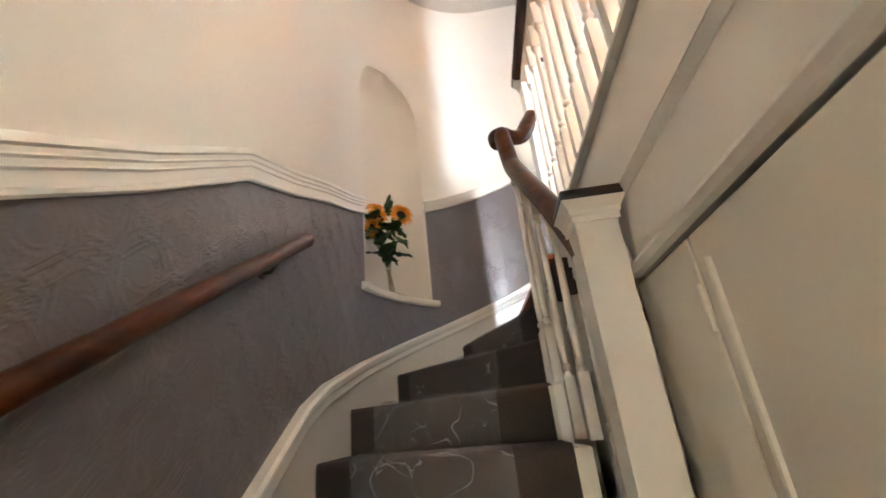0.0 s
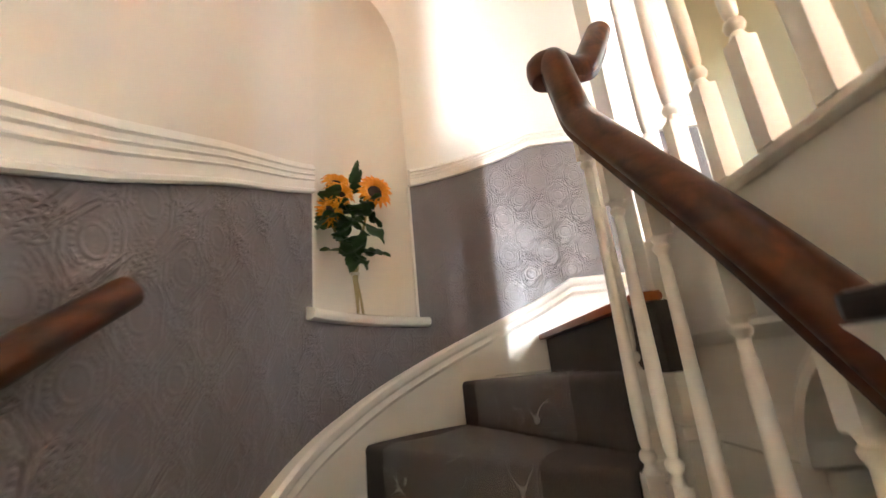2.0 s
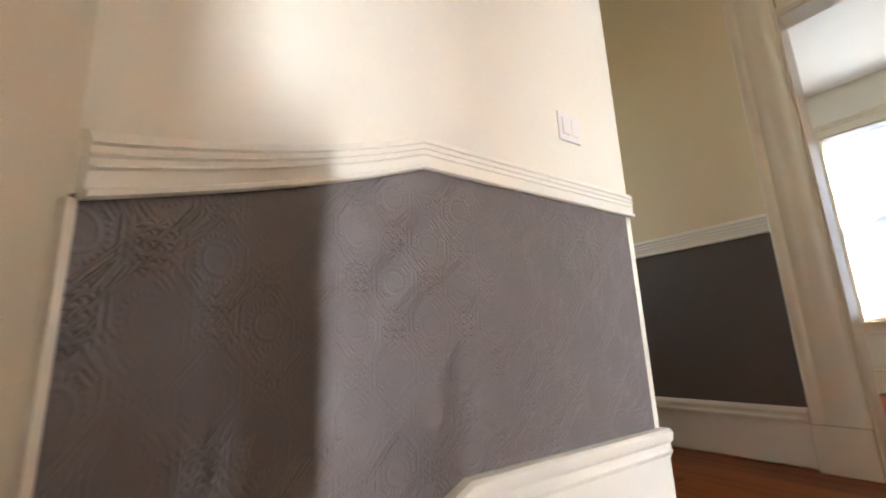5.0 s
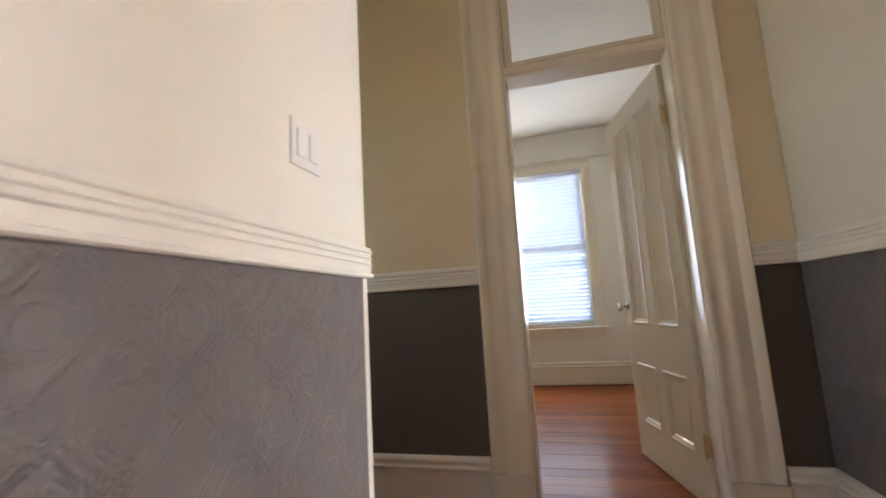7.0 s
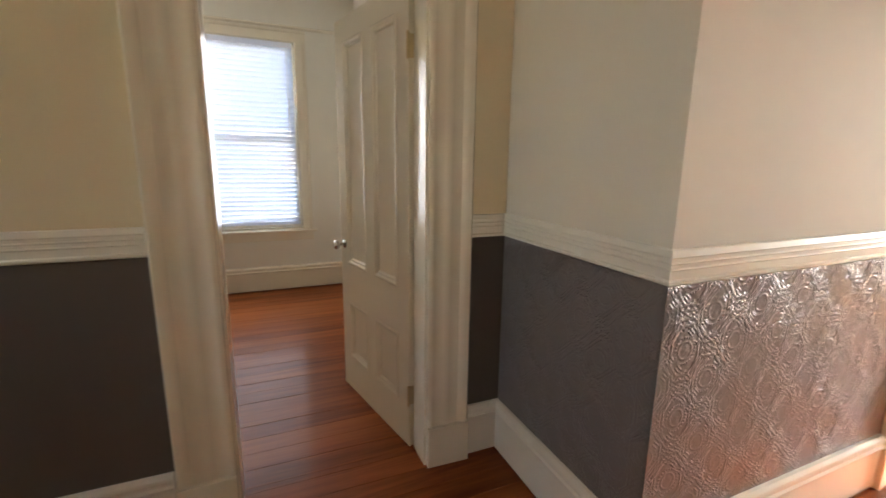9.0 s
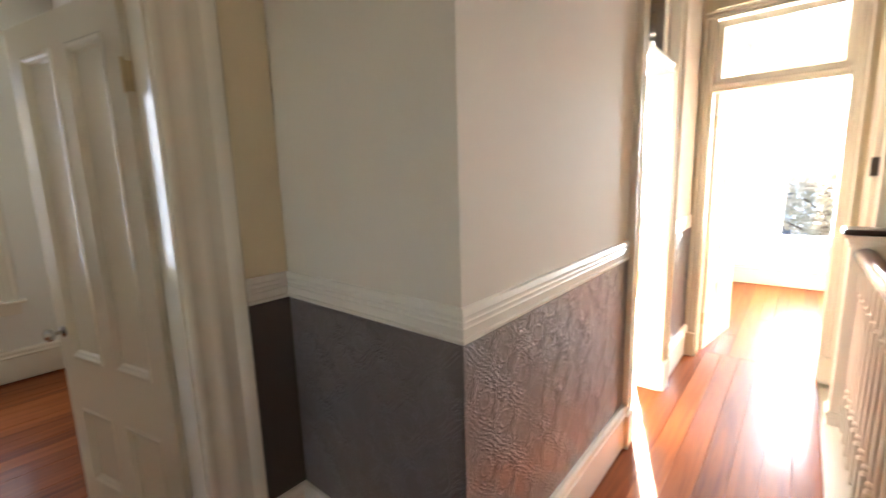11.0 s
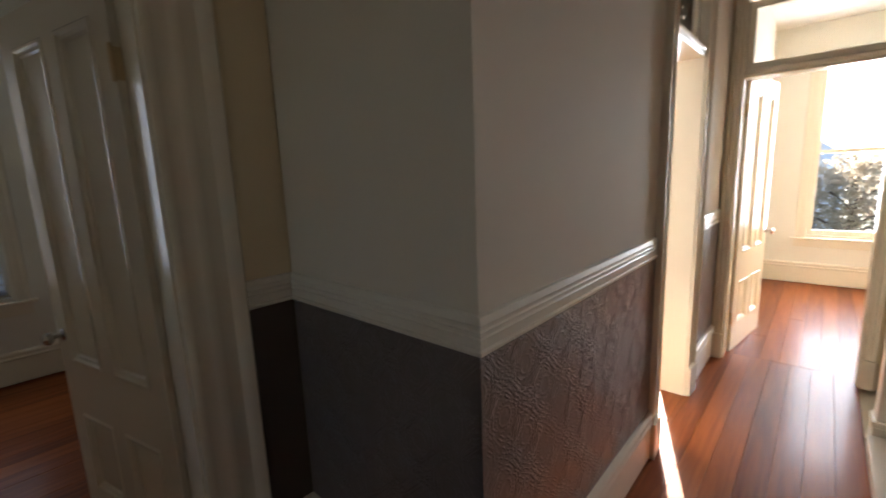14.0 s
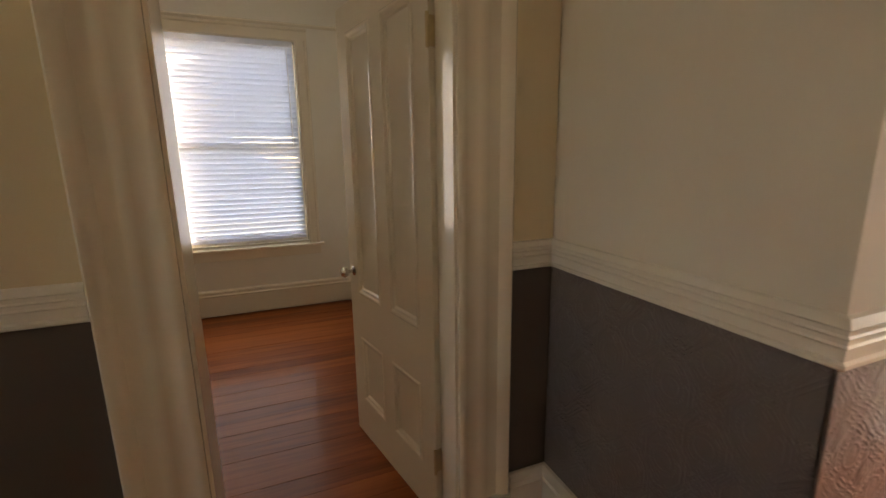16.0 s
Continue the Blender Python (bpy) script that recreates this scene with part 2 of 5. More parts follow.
CREAM = paint("cream wall paint", (0.80, 0.745, 0.64), 0.8)
WARMCREAM = paint("yellowish cream wall paint", (0.79, 0.675, 0.455), 0.75)
ROOMWALL = paint("off-white room paint", (0.82, 0.79, 0.69), 0.75)
CEIL = paint("ceiling paint", (0.80, 0.77, 0.70), 0.7)
TRIM = paint("white gloss trim paint", (0.84, 0.775, 0.625), 0.20, grain=60, bump=0.10, patch=0.03)
WHITE = paint("white satin woodwork paint", (0.83, 0.785, 0.69), 0.30, grain=60, bump=0.08, patch=0.03)
DADO = embossed("grey embossed dado", (0.190, 0.165, 0.160), 0.29)
# darker and browner than the embossed dado, without its relief
DADO_FLAT = paint("dark brown-grey flat dado", (0.112, 0.090, 0.074), 0.6)
FLOOR = wood("red-brown varnished fir floor", (0.13, 0.028, 0.007), (0.40, 0.115, 0.028), 0.40, along=1, scale=14, coat=0.10, coat_rough=0.12, spec=0.10)
MAHOG = wood("dark varnished mahogany", (0.040, 0.012, 0.0045), (0.100, 0.031, 0.010), 0.33, along=1, scale=16, per_piece=0.0, coat=0.5, coat_rough=0.05, spec=0.1)
DARKCAP = wood("near-black stained wood", (0.012, 0.006, 0.004), (0.03, 0.014, 0.009), 0.3, along=0, scale=16, per_piece=0.0, coat=0.4)
CARPET = carpet("dark brown carpet", (0.048, 0.036, 0.030))
FILM = clear_film("crumpled clear plastic film")
GLASS = glass("window glass")
METAL = plain("old dark metal", (0.10, 0.085, 0.07), 0.35, 0.9)
STEEL = plain("worn brass hinge", (0.62, 0.50, 0.30), 0.35, 1.0)
PLASTIC = plain("white switch plastic", (0.78, 0.74, 0.70), 0.3, var=0.02)


# ---- helpers for building ----
def part(name, bm, material, parent=None, label="", smooth=False):
    me = bpy.data.meshes.new(name)
    bmesh.ops.recalc_face_normals(bm, faces=bm.faces)
    bm.to_mesh(me)
    bm.free()
    me.materials.append(material)
    if smooth:
        for p in me.polygons:
            p.use_smooth = True
        me.set_sharp_from_angle(angle=radians(35))
    ob = new(name, me)
    if parent is not None:
        ob.parent = parent
    if label:
        ob["label"] = label
    return ob


def structure(name, bm, material, label, category, smooth=False):
    return tagged(part(name, bm, material, None, "", smooth), label, category, kind="structure")


def thing(name, label, category, group="", kind="", at=(0, 0, 0)):
    ob = new(name)
    ob.location = at
    return tagged(ob, label, category, group, kind)


def box(bm, x0, x1, y0, y1, z0, z1, bevel=0.0):
    v = [bm.verts.new((x, y, z)) for x in (x0, x1) for y in (y0, y1) for z in (z0, z1)]
    fs = [bm.faces.new([v[i] for i in q]) for q in ((0, 1, 3, 2), (4, 6, 7, 5), (0, 4, 5, 1), (2, 3, 7, 6), (0, 2, 6, 4), (1, 5, 7, 3))]
    if bevel:
        es = {e for f in fs for e in f.edges}
        bmesh.ops.bevel(bm, geom=list(es), offset=bevel, segments=2, profile=0.6, affect="EDGES")
    return bm


def boxes(rows, bevel=0.0):
    bm = bmesh.new()
    for r in rows:
        box(bm, *r, bevel=bevel)
    return bm


def mould(bm, path, profile, caps=True):
    """Sweep a profile of (out, up) along a path of (x, y, z); out is to the right of the path, mitred at its corners."""
    rings = []
    for i, p in enumerate(path):
        ns = []
        for a, c in ((i - 1, i), (i, i + 1)):
            if 0 <= a and c < len(path):
                d = Vector((path[c][0] - path[a][0], path[c][1] - path[a][1]))
                if d.length > 1e-7:
                    d.normalize()
                    ns.append(Vector((d.y, -d.x)))
        nrm = ns[0] if len(ns) == 1 else (ns[0] + ns[1]) / max(0.25, 1 + ns[0].dot(ns[1]))
        rings.append([bm.verts.new((p[0] + nrm.x * o, p[1] + nrm.y * o, p[2] + u)) for o, u in profile])
    k = len(profile)
    for a, c in zip(rings, rings[1:]):
        for j in range(k):
            bm.faces.new((a[j], a[(j + 1) % k], c[(j + 1) % k], c[j]))
    if caps:
        bm.faces.new(rings[0])
        bm.faces.new(rings[-1][::-1])
    return bm


def extrude_section(bm, origin, across, out, along, length, section):
    """A straight moulding: section of (w, d) laid on across and out, drawn out along a direction."""
    o, a, u, l = Vector(origin), Vector(across), Vector(out), Vector(along) * length
    r0 = [bm.verts.new(o + a * w + u * d) for w, d in section]
    r1 = [bm.verts.new(o + a * w + u * d + l) for w, d in section]
    k = len(section)
    for j in range(k):
        bm.faces.new((r0[j], r0[(j + 1) % k], r1[(j + 1) % k], r1[j]))
    bm.faces.new(r0)
    bm.faces.new(r1[::-1])
    return bm


def lathe(bm, profile, x=0.0, y=0.0, seg=14):
    rings = [[bm.verts.new((x + r * math.cos(2 * math.pi * j / seg), y + r * math.sin(2 * math.pi * j / seg), z)) for j in range(seg)] for r, z in profile]
    for a, c in zip(rings, rings[1:]):
        for j in range(seg):
            bm.faces.new((a[j], a[(j + 1) % seg], c[(j + 1) % seg], c[j]))
    bm.faces.new(rings[0][::-1])
    bm.faces.new(rings[-1])
    return bm


def smooth_path(pts, n=8):
    """Points of a smooth curve through pts."""
    P = [Vector(p) for p in pts]
    P = [P[0] * 2 - P[1]] + P + [P[-1] * 2 - P[-2]]
    res = []
    for i in range(1, len(P) - 2):
        for j in range(n):
            t = j / n
            a, b_, c, d = P[i - 1], P[i], P[i + 1], P[i + 2]
            res.append(0.5 * ((2 * b_) + (c - a) * t + (2 * a - 5 * b_ + 4 * c - d) * t * t + (3 * b_ - a - 3 * c + d) * t ** 3))
    res.append(P[-2])
    return res


def tube(bm, pts, section, up=(0, 0, 1)):
    """Sweep a closed section of (side, up) along a curve in space."""
    rings = []
    last = Vector(up)
    for i, p in enumerate(pts):
        d = (pts[min(i + 1, len(pts) - 1)] - pts[max(i - 1, 0)]).normalized()
        side = d.cross(last).normalized()
        u = side.cross(d).normalized()
        last = u
        rings.append([bm.verts.new(p + side * s + u * h) for s, h in section])
    k = len(section)
    for a, c in zip(rings, rings[1:]):
        for j in range(k):
            bm.faces.new((a[j], a[(j + 1) % k], c[(j + 1) % k], c[j]))
    bm.faces.new(rings[0][::-1])
    bm.faces.new(rings[-1])
    return bm


def circle(r, n=12, sx=1.0):
    return [(sx * r * math.cos(2 * math.pi * j / n), r * math.sin(2 * math.pi * j / n)) for j in range(n)]


# ---- the plan ----
# z 0 is the upper floor; the stair comes up from the south along the west wall and winds right onto the landing
TOP, LOW = 2.92, -2.52
XW, YN, RC = -1.96, 1.50, 0.98          # west wall, north wall, the radius between them
CX, CY = XW + RC, YN - RC
XE = -0.02                              # where the north wall ends
XD = 0.825                              # wall of the recess with the back room's door
XB = -0.900                             # edge of the stairwell
YS = -2.90                              # wall at the hall's end
YF = -5.80                              # front wall
S0 = -0.42


def wall_at(s):
    """The inner face of the stair's wall, s metres along it."""
    a, b_ = CY - S0, CY - S0 + RC * math.pi / 2
    if s < a:
        return Vector((XW, S0 + s, 0)), Vector((1, 0, 0))
    if s < b_:
        t = (s - a) / RC
        n_ = Vector((math.cos(t), -math.sin(t), 0))
        return Vector((CX, CY, 0)) - n_ * RC, n_
    return Vector((CX + s - b_, YN, 0)), Vector((0, -1, 0))


SA, SB = CY - S0, CY - S0 + RC * math.pi / 2
SEND = SB + (XE - CX)


def step_lin(s, rows):
    if s <= rows[0][0]:
        return rows[0][1] + (s - rows[0][0]) * (rows[1][1] - rows[0][1]) / (rows[1][0] - rows[0][0])
    for (a, za), (b_, zb) in zip(rows, rows[1:]):
        if s <= b_:
            return za + (zb - za) * (s - a) / (b_ - a)
    return rows[-1][1]


def rail_z(s):
    return step_lin(s, [(-0.58, -0.295), (-0.35, -0.155), (0, 0.082), (0.30, 0.195), (0.62, 0.336), (1.15, 0.54), (1.78, 0.767), (SB, 1.03), (9, 1.03)])


def string_z(s):
    return step_lin(s, [(-1.0, -1.50), (0.1, -0.757), (0.41, -0.540), (0.60, -0.455), (0.84, -0.385), (1.07, -0.318), (1.30, -0.245), (1.65, -0.115), (2.07, 0.045), (2.40, 0.178), (SB + 0.09, 0.262), (9, 0.262)])


N0, N1 = SA + RC * radians(12.5), SA + RC * radians(47.5)      # the niche's sides
NZ0, NZS, NZT = 0.11, 1.52, 1.865


def niche_top(s):
    u = (s - (N0 + N1) / 2) / ((N1 - N0) / 2)
    return NZS + (NZT - NZS) * math.sqrt(max(0, 1 - u * u))


def samples(s0, s1, extra=()):
    out = {s0, s1, *[e for e in extra if s0 < e < s1]}
    s = SA
    while s < SB:
        if s0 < s < s1:
            out.add(round(s, 5))
        s += 0.035
    for e in (0.0, SA, SB):
        if s0 < e < s1:
            out.add(e)
    return sorted(out)


def strip(name, s0, s1, lo, hi, off, material, label, category, parent=None, cols=None):
    """A thin skin on the stair's wall between two heights, with u, v in metres."""
    bm = bmesh.new()
    uvl = bm.loops.layers.uv.new("UVMap")
    ss = cols or samples(s0, s1)
    rows = []
    for s in ss:
        p, n_ = wall_at(s)
        z0, z1 = lo(s), hi(s)
        rows.append([(bm.verts.new((p + n_ * o) + Vector((0, 0, z))), s, z) for o, z in ((0.0, z0), (off, z0), (off, z1), (0.0, z1))])
    for a, c in zip(rows, rows[1:]):
        for j in range(3):
            q = (a[j], a[j + 1], c[j + 1], c[j])
            f = bm.faces.new([v[0] for v in q])
            for lp, v in zip(f.loops, q):
                lp[uvl].uv = (v[1], v[2])
    for r in (rows[0], rows[-1]):
        bm.faces.new([v[0] for v in r])
    return structure(name, bm, material, label, category, smooth=True)


# ---- shell of the stairwell ----
bm = bmesh.new()
cols = samples(-3.6, SEND, (N0, N1, *[N0 + (N1 - N0) * k / 20 for k in range(1, 20)]))
front = {}
for s in cols:
    p, n_ = wall_at(s)
    zs = [LOW, NZ0, niche_top(s) if N0 <= s <= N1 else NZS, TOP]
    front[s] = [bm.verts.new(p + Vector((0, 0, z))) for z in zs] + [bm.verts.new(p - n_ * 0.32 + Vector((0, 0, z))) for z in (LOW, TOP)]
for a, c in zip(cols, cols[1:]):
    A, C = front[a], front[c]
    for j in range(3):
        if j == 1 and N0 - 1e-6 <= a and c <= N1 + 1e-6:
            continue
        bm.faces.new((A[j], C[j], C[j + 1], A[j + 1]))
    bm.faces.new((A[4], A[5], C[5], C[4]))
    bm.faces.new((A[3], C[3], C[5], A[5]))
for s in (cols[0], cols[-1]):
    F = front[s]
    bm.faces.new((F[0], F[1], F[2], F[3], F[5], F[4]))
wall_stair = structure("wall_stair", bm, CREAM, "cream painted stairwell wall curving round the winders", "wall", True)

# the niche's hollow
bm = bmesh.new()
NU, NV = 16, 22
grid = []
mid = (N0 + N1) / 2
pm, nm = wall_at(mid)
for j in range(NV + 1):
    z = NZ0 + (NZT - NZ0) * j / NV
    w = 1.0 if z <= NZS else math.sqrt(max(0.0, 1 - ((z - NZS) / (NZT - NZS)) ** 2))
    row = []
    for i in range(NU + 1):
        u = -1 + 2 * i / NU
        p, n_ = wall_at(mid + u * w * (N1 - N0) / 2)
        d = 0.17 * (max(0, 1 - abs(u) ** 2.6) ** 0.6) * min(1.0, 0.15 + w)
        row.append(bm.verts.new(p - nm * d + Vector((0, 0, z))))
    grid.append(row)
for a, c in zip(grid, grid[1:]):
    for i in range(NU):
        bm.faces.new((a[i], a[i + 1], c[i + 1], c[i]))
bm.faces.new(grid[0])
bmesh.ops.remove_doubles(bm, verts=bm.verts, dist=1e-5)
structure("niche", bm, CREAM, "cream plaster arched niche in the curved wall", "niche", True)
bm = bmesh.new()
sill = [wall_at(N0 - 0.045 + (N1 - N0 + 0.09) * k / 12) for k in range(13)]
mould(bm, [(*(p.xy), NZ0 - 0.002) for p, n_ in sill], [(-0.03, -0.036), (0.022, -0.036), (0.034, -0.030), (0.040, -0.018), (0.039, -0.008), (0.032, 0.002), (0.018, 0.006), (-0.03, 0.006)])
structure("niche_sill", bm, WHITE, "white rounded sill under the arched niche", "sill", True)
for s in (N0, N1):
    bm = bmesh.new()
    p, n_ = wall_at(s)
    t_ = Vector((-n_.y, n_.x, 0))
    hi_ = rail_z(s)
    extrude_section(bm, p + Vector((0, 0, NZ0 + 0.004)) - t_ * 0.006, t_, n_, (0, 0, 1), hi_ - NZ0, [(0, -0.01), (0, 0.007), (0.012, 0.007), (0.012, -0.01)])
    structure("niche_bead", bm, WHITE, "white corner bead along the niche's edge", "trim")

RAIL = [(0, 0), (0.014, 0), (0.018, 0.004), (0.018, 0.011), (0.012, 0.015), (0.013, 0.036), (0.0165, 0.040), (0.013, 0.044), (0.013, 0.052), (0.0165, 0.056), (0.013, 0.060), (0.013, 0.068), (0.017, 0.072), (0.014, 0.079), (0.010, 0.088), (0, 0.091)]
CAPM = [(0, -0.094), (0.030, -0.094), (0.030, -0.086), (0.037, -0.080), (0.040, -0.070), (0.035, -0.060), (0.035, -0.046), (0.042, -0.040), (0.047, -0.028), (0.047, -0.010), (0.036, 0.0), (0, 0.0)]
BASE = [(0, 0.012), (0.022, 0.012), (0.022, 0.188), (0.030, 0.194), (0.032, 0.204), (0.026, 0.212), (0.026, 0.222), (0.030, 0.230), (0.028, 0.240), (0.018, 0.250), (0, 0.252)]

for a, c in ((-3.6, N0 - 0.004), (N1 + 0.004, SEND)):
    bm = bmesh.new()
    path = []
    for s in samples(a, c, (0.30, 0.62, 1.15, 1.78, -0.58, -0.35)):
        p, n_ = wall_at(s)
        path.append((p.x, p.y, rail_z(s)))
    if c == SEND:
        path[-1] = (XE + 0.004, YN, rail_z(c))
    up = 1.32 if a < 0 else 1.05
    mould(bm, path, [(o * 1.25, u * up) for o, u in RAIL])
    structure("dado_rail", bm, WHITE, "white moulded dado rail rising with the stair", "trim", True)
bm = bmesh.new()
mould(bm, [(*wall_at(s)[0].xy, string_z(s)) for s in samples(-3.6, SEND, (0.1, 0.41, 0.6, 0.84, SB + 0.09))], CAPM)
structure("string_cap", bm, WHITE, "white moulded cap of the stair's wall string", "trim", True)
bm = bmesh.new()
mould(bm, [(*wall_at(s)[0].xy, string_z(s) - 0.092) for s in samples(-3.6, SB + 0.02, (0.1, 0.41, 0.6, 0.84))], [(0, -0.55), (0.028, -0.55), (0.028, 0.0), (0, 0.0)])
structure("wall_string", bm, WHITE, "white curved board along the stair's wall side", "trim", True)
bm = bmesh.new()
mould(bm, [(CX + 0.02, YN, 0), (XE, YN, 0)], [(0, 0.0), (0.026, 0.0), (0.026, 0.196), (0, 0.196)])
structure("baseboard_landing", bm, WHITE, "white baseboard on the landing", "trim")

inz = lambda s: string_z(s) - 0.01
strip("dado_lower", -3.6, N0, inz, lambda s: rail_z(s) + 0.01, 0.005, DADO, "grey embossed paper below the dado rail", "wall covering")
strip("dado_niche", N0, N1, inz, lambda s: NZ0 - 0.026, 0.005, DADO, "grey embossed paper under the niche", "wall covering")
strip("dado_upper", N1, SEND - 0.02, inz, lambda s: rail_z(s) + 0.01, 0.005, DADO, "grey embossed paper below the dado rail", "wall covering")
bm = boxes([(XE - 0.036, XE - 0.008, YN - 0.007, YN + 0.02, 0.25, 1.03)], 0.004)
structure("corner_bead", bm, WHITE, "white bead on the end of the landing wall", "trim")


def skin(name, p0, p1, z0, z1, out, material, label):
    """Dado paper on a straight wall from p0 to p1."""
    bm = bmesh.new()
    uvl = bm.loops.layers.uv.new("UVMap")
    a, c, o = Vector((*p0, 0)), Vector((*p1, 0)), Vector((*out, 0)) * 0.005
    L = (c - a).length
    q = [(a, 0, z0), (c, L, z0), (c, L, z1), (a, 0, z1)]
    v1 = [bm.verts.new(p + o + Vector((0, 0, z))) for p, _, z in q]
    v0 = [bm.verts.new(p - o + Vector((0, 0, z))) for p, _, z in q]
    f = bm.faces.new(v1)
    for lp, (_, u, v) in zip(f.loops, q):
        lp[uvl].uv = (u + 0.11, v)
    bm.faces.new(v0[::-1])
    for i in range(4):
        bm.faces.new((v1[i], v0[i], v0[(i + 1) % 4], v1[(i + 1) % 4]))
    return structure(name, bm, material, label, "wall covering")


# ---- upper walls ----
TH = 0.13
DW0, DW1, DH = 0.355, 1.125, 2.045     # the back room's doorway: south and north side, underside of its transom bar
TR0, TR1 = 2.105, 2.56                 # transom light
SD0, SD1 = -2.13, -1.47                # side room's doorway in the hall wall
FD0, FD1 = -0.835, -0.075              # doorway at the hall's end
structure("wall_landing_end", boxes([(XE - 0.14, XE, YN + 0.32, 3.2, LOW, TOP)]), WARMCREAM, "cream wall at the end of the landing", "wall")
structure("wall_recess", boxes([(XD, XD + TH, -TH, DW0, 0, TOP), (XD, XD + TH, DW1, 3.2, 0, TOP), (XD, XD + TH, DW0, DW1, TR1, TOP)]), WARMCREAM, "cream wall with the back room's doorway", "wall")
structure("wall_return", boxes([(0.0, XD, -TH, 0, 0, TOP), (XD + TH, 3.9, -TH, 0, 0, TOP)]), CREAM, "cream wall returning from the hall to the recess", "wall")
structure("wall_hall_east", boxes([(0, TH, SD1, -TH, 0, TOP), (0, TH, YF, SD0, 0, TOP), (0, TH, SD0, SD1, TR1, TOP)]), CREAM, "cream hall wall with the side room's doorway", "wall")
structure("wall_hall_end", boxes([(FD1, 0, YS - TH, YS, 0, TOP), (-2.6, FD0, YS - TH, YS, 0, TOP), (FD0, FD1, YS - TH, YS, TR1, TOP)]), WARMCREAM, "cream wall with the doorway at the hall's end", "wall")
# its window opening is out of view, added to let light in
structure("wall_recess_north", boxes([(XE - 0.14, 0.26, 3.2, 3.33, 0, TOP), (0.58, 4.03, 3.2, 3.33, 0, TOP), (0.26, 0.58, 3.2, 3.33, 0, 0.95), (0.26, 0.58, 3.2, 3.33, 2.3, TOP)]), CREAM, "plain cream wall with an added window closing the back passage", "wall")
structure("wall_stairwell_south", boxes([(XW - 0.3, -0.99, -2.25, -2.12, -0.3, TOP)]), CREAM, "cream wall over the foot of the stair", "wall")
structure("wall_hall_west", boxes([(-1.06, -0.93, YS, -2.25, 2.2, TOP), (-1.06, -0.93, YS, -2.80, 0, 2.2)]), CREAM, "cream wall at the hall's west side", "wall")
structure("wall_closet", boxes([(-2.6, -1.06, YS, -2.25, 0, TOP)]), CREAM, "wall beside the hall's end", "wall")
structure("ceiling", boxes([(XW - 0.4, 4.1, YF - 0.3, 3.4, TOP, TOP + 0.12)]), CEIL, "off-white plaster ceiling", "ceiling")
structure("floor_base", boxes([(-0.83, 0.0, YS, YN, -0.24, -0.022), (0.0, 4.0, YF, 3.2, -0.24, -0.022), (-2.6, 0.0, YF, YS, -0.24, -0.022), (-0.94, -0.83, 0.47, YN, -0.24, -0.022), (-2.6, -0.83, YS, -2.25, -0.24, -0.022)]), TRIM, "floor structure under the boards", "floor")
# rooms
structure("wall_back_room", boxes([(3.9, 4.05, -TH, 0.57, 0, TOP), (3.9, 4.05, 1.69, 3.2, 0, TOP), (3.9, 4.05, 0.57, 1.69, 0, 0.63), (3.9, 4.05, 0.57, 1.69, 2.46, TOP)]), ROOMWALL, "off-white back room wall with a window", "wall")
structure("wall_front", boxes([(-2.6, -1.28, YF - 0.2, YF, -0.3, TOP), (-0.42, 1.0, YF - 0.2, YF, -0.3, TOP), (2.1, 4.0, YF - 0.2, YF, -0.3, TOP), (-1.28, -0.42, YF - 0.2, YF, -0.3, 0.55), (-1.28, -0.42, YF - 0.2, YF, 2.5, TOP), (1.0, 2.1, YF - 0.2, YF, -0.3, 0.55), (1.0, 2.1, YF - 0.2, YF, 2.5, TOP)]), ROOMWALL, "off-white front wall with tall windows", "wall")
structure("wall_room_west", boxes([(-2.73, -2.6, YF - 0.2, -2.25, -0.3, TOP)]), ROOMWALL, "off-white wall of the front room", "wall")
# built out past the back room's wall, unseen, to shade most of the blind
structure("wall_side_room_east", boxes([(3.9, 4.58, YF - 0.2, -TH, -0.3, TOP)]), ROOMWALL, "off-white wall of the side room, thickened outside to shade the blind", "wall")
# lower storey, behind and under the stair
structure("floor_lower", boxes([(-2.4, 0.3, -5.2, 1.6, LOW - 0.1, LOW)]), FLOOR, "dark wooden floor of the lower hall", "floor")
# the gap left in the front pieces is added, unseen, to admit light
structure("wall_lower", boxes([(-2.4, -1.85, -5.3, -5.2, LOW, -0.24), (-1.0, 0.3, -5.3, -5.2, LOW, -0.24), (-1.85, -1.0, -5.3, -5.2, -0.45, -0.24), (-1.85, -1.0, -5.3, -5.2, LOW, -1.1), (XW - 0.1, XW, -5.2, -4.02, LOW, -0.24)]), CREAM, "plain cream wall of the lower hall with an added light opening", "wall")
structure("ceiling_lower", boxes([(-2.4, -0.93, -5.2, -2.25, -0.3, -0.24)]), CEIL, "off-white ceiling of the lower hall", "ceiling")

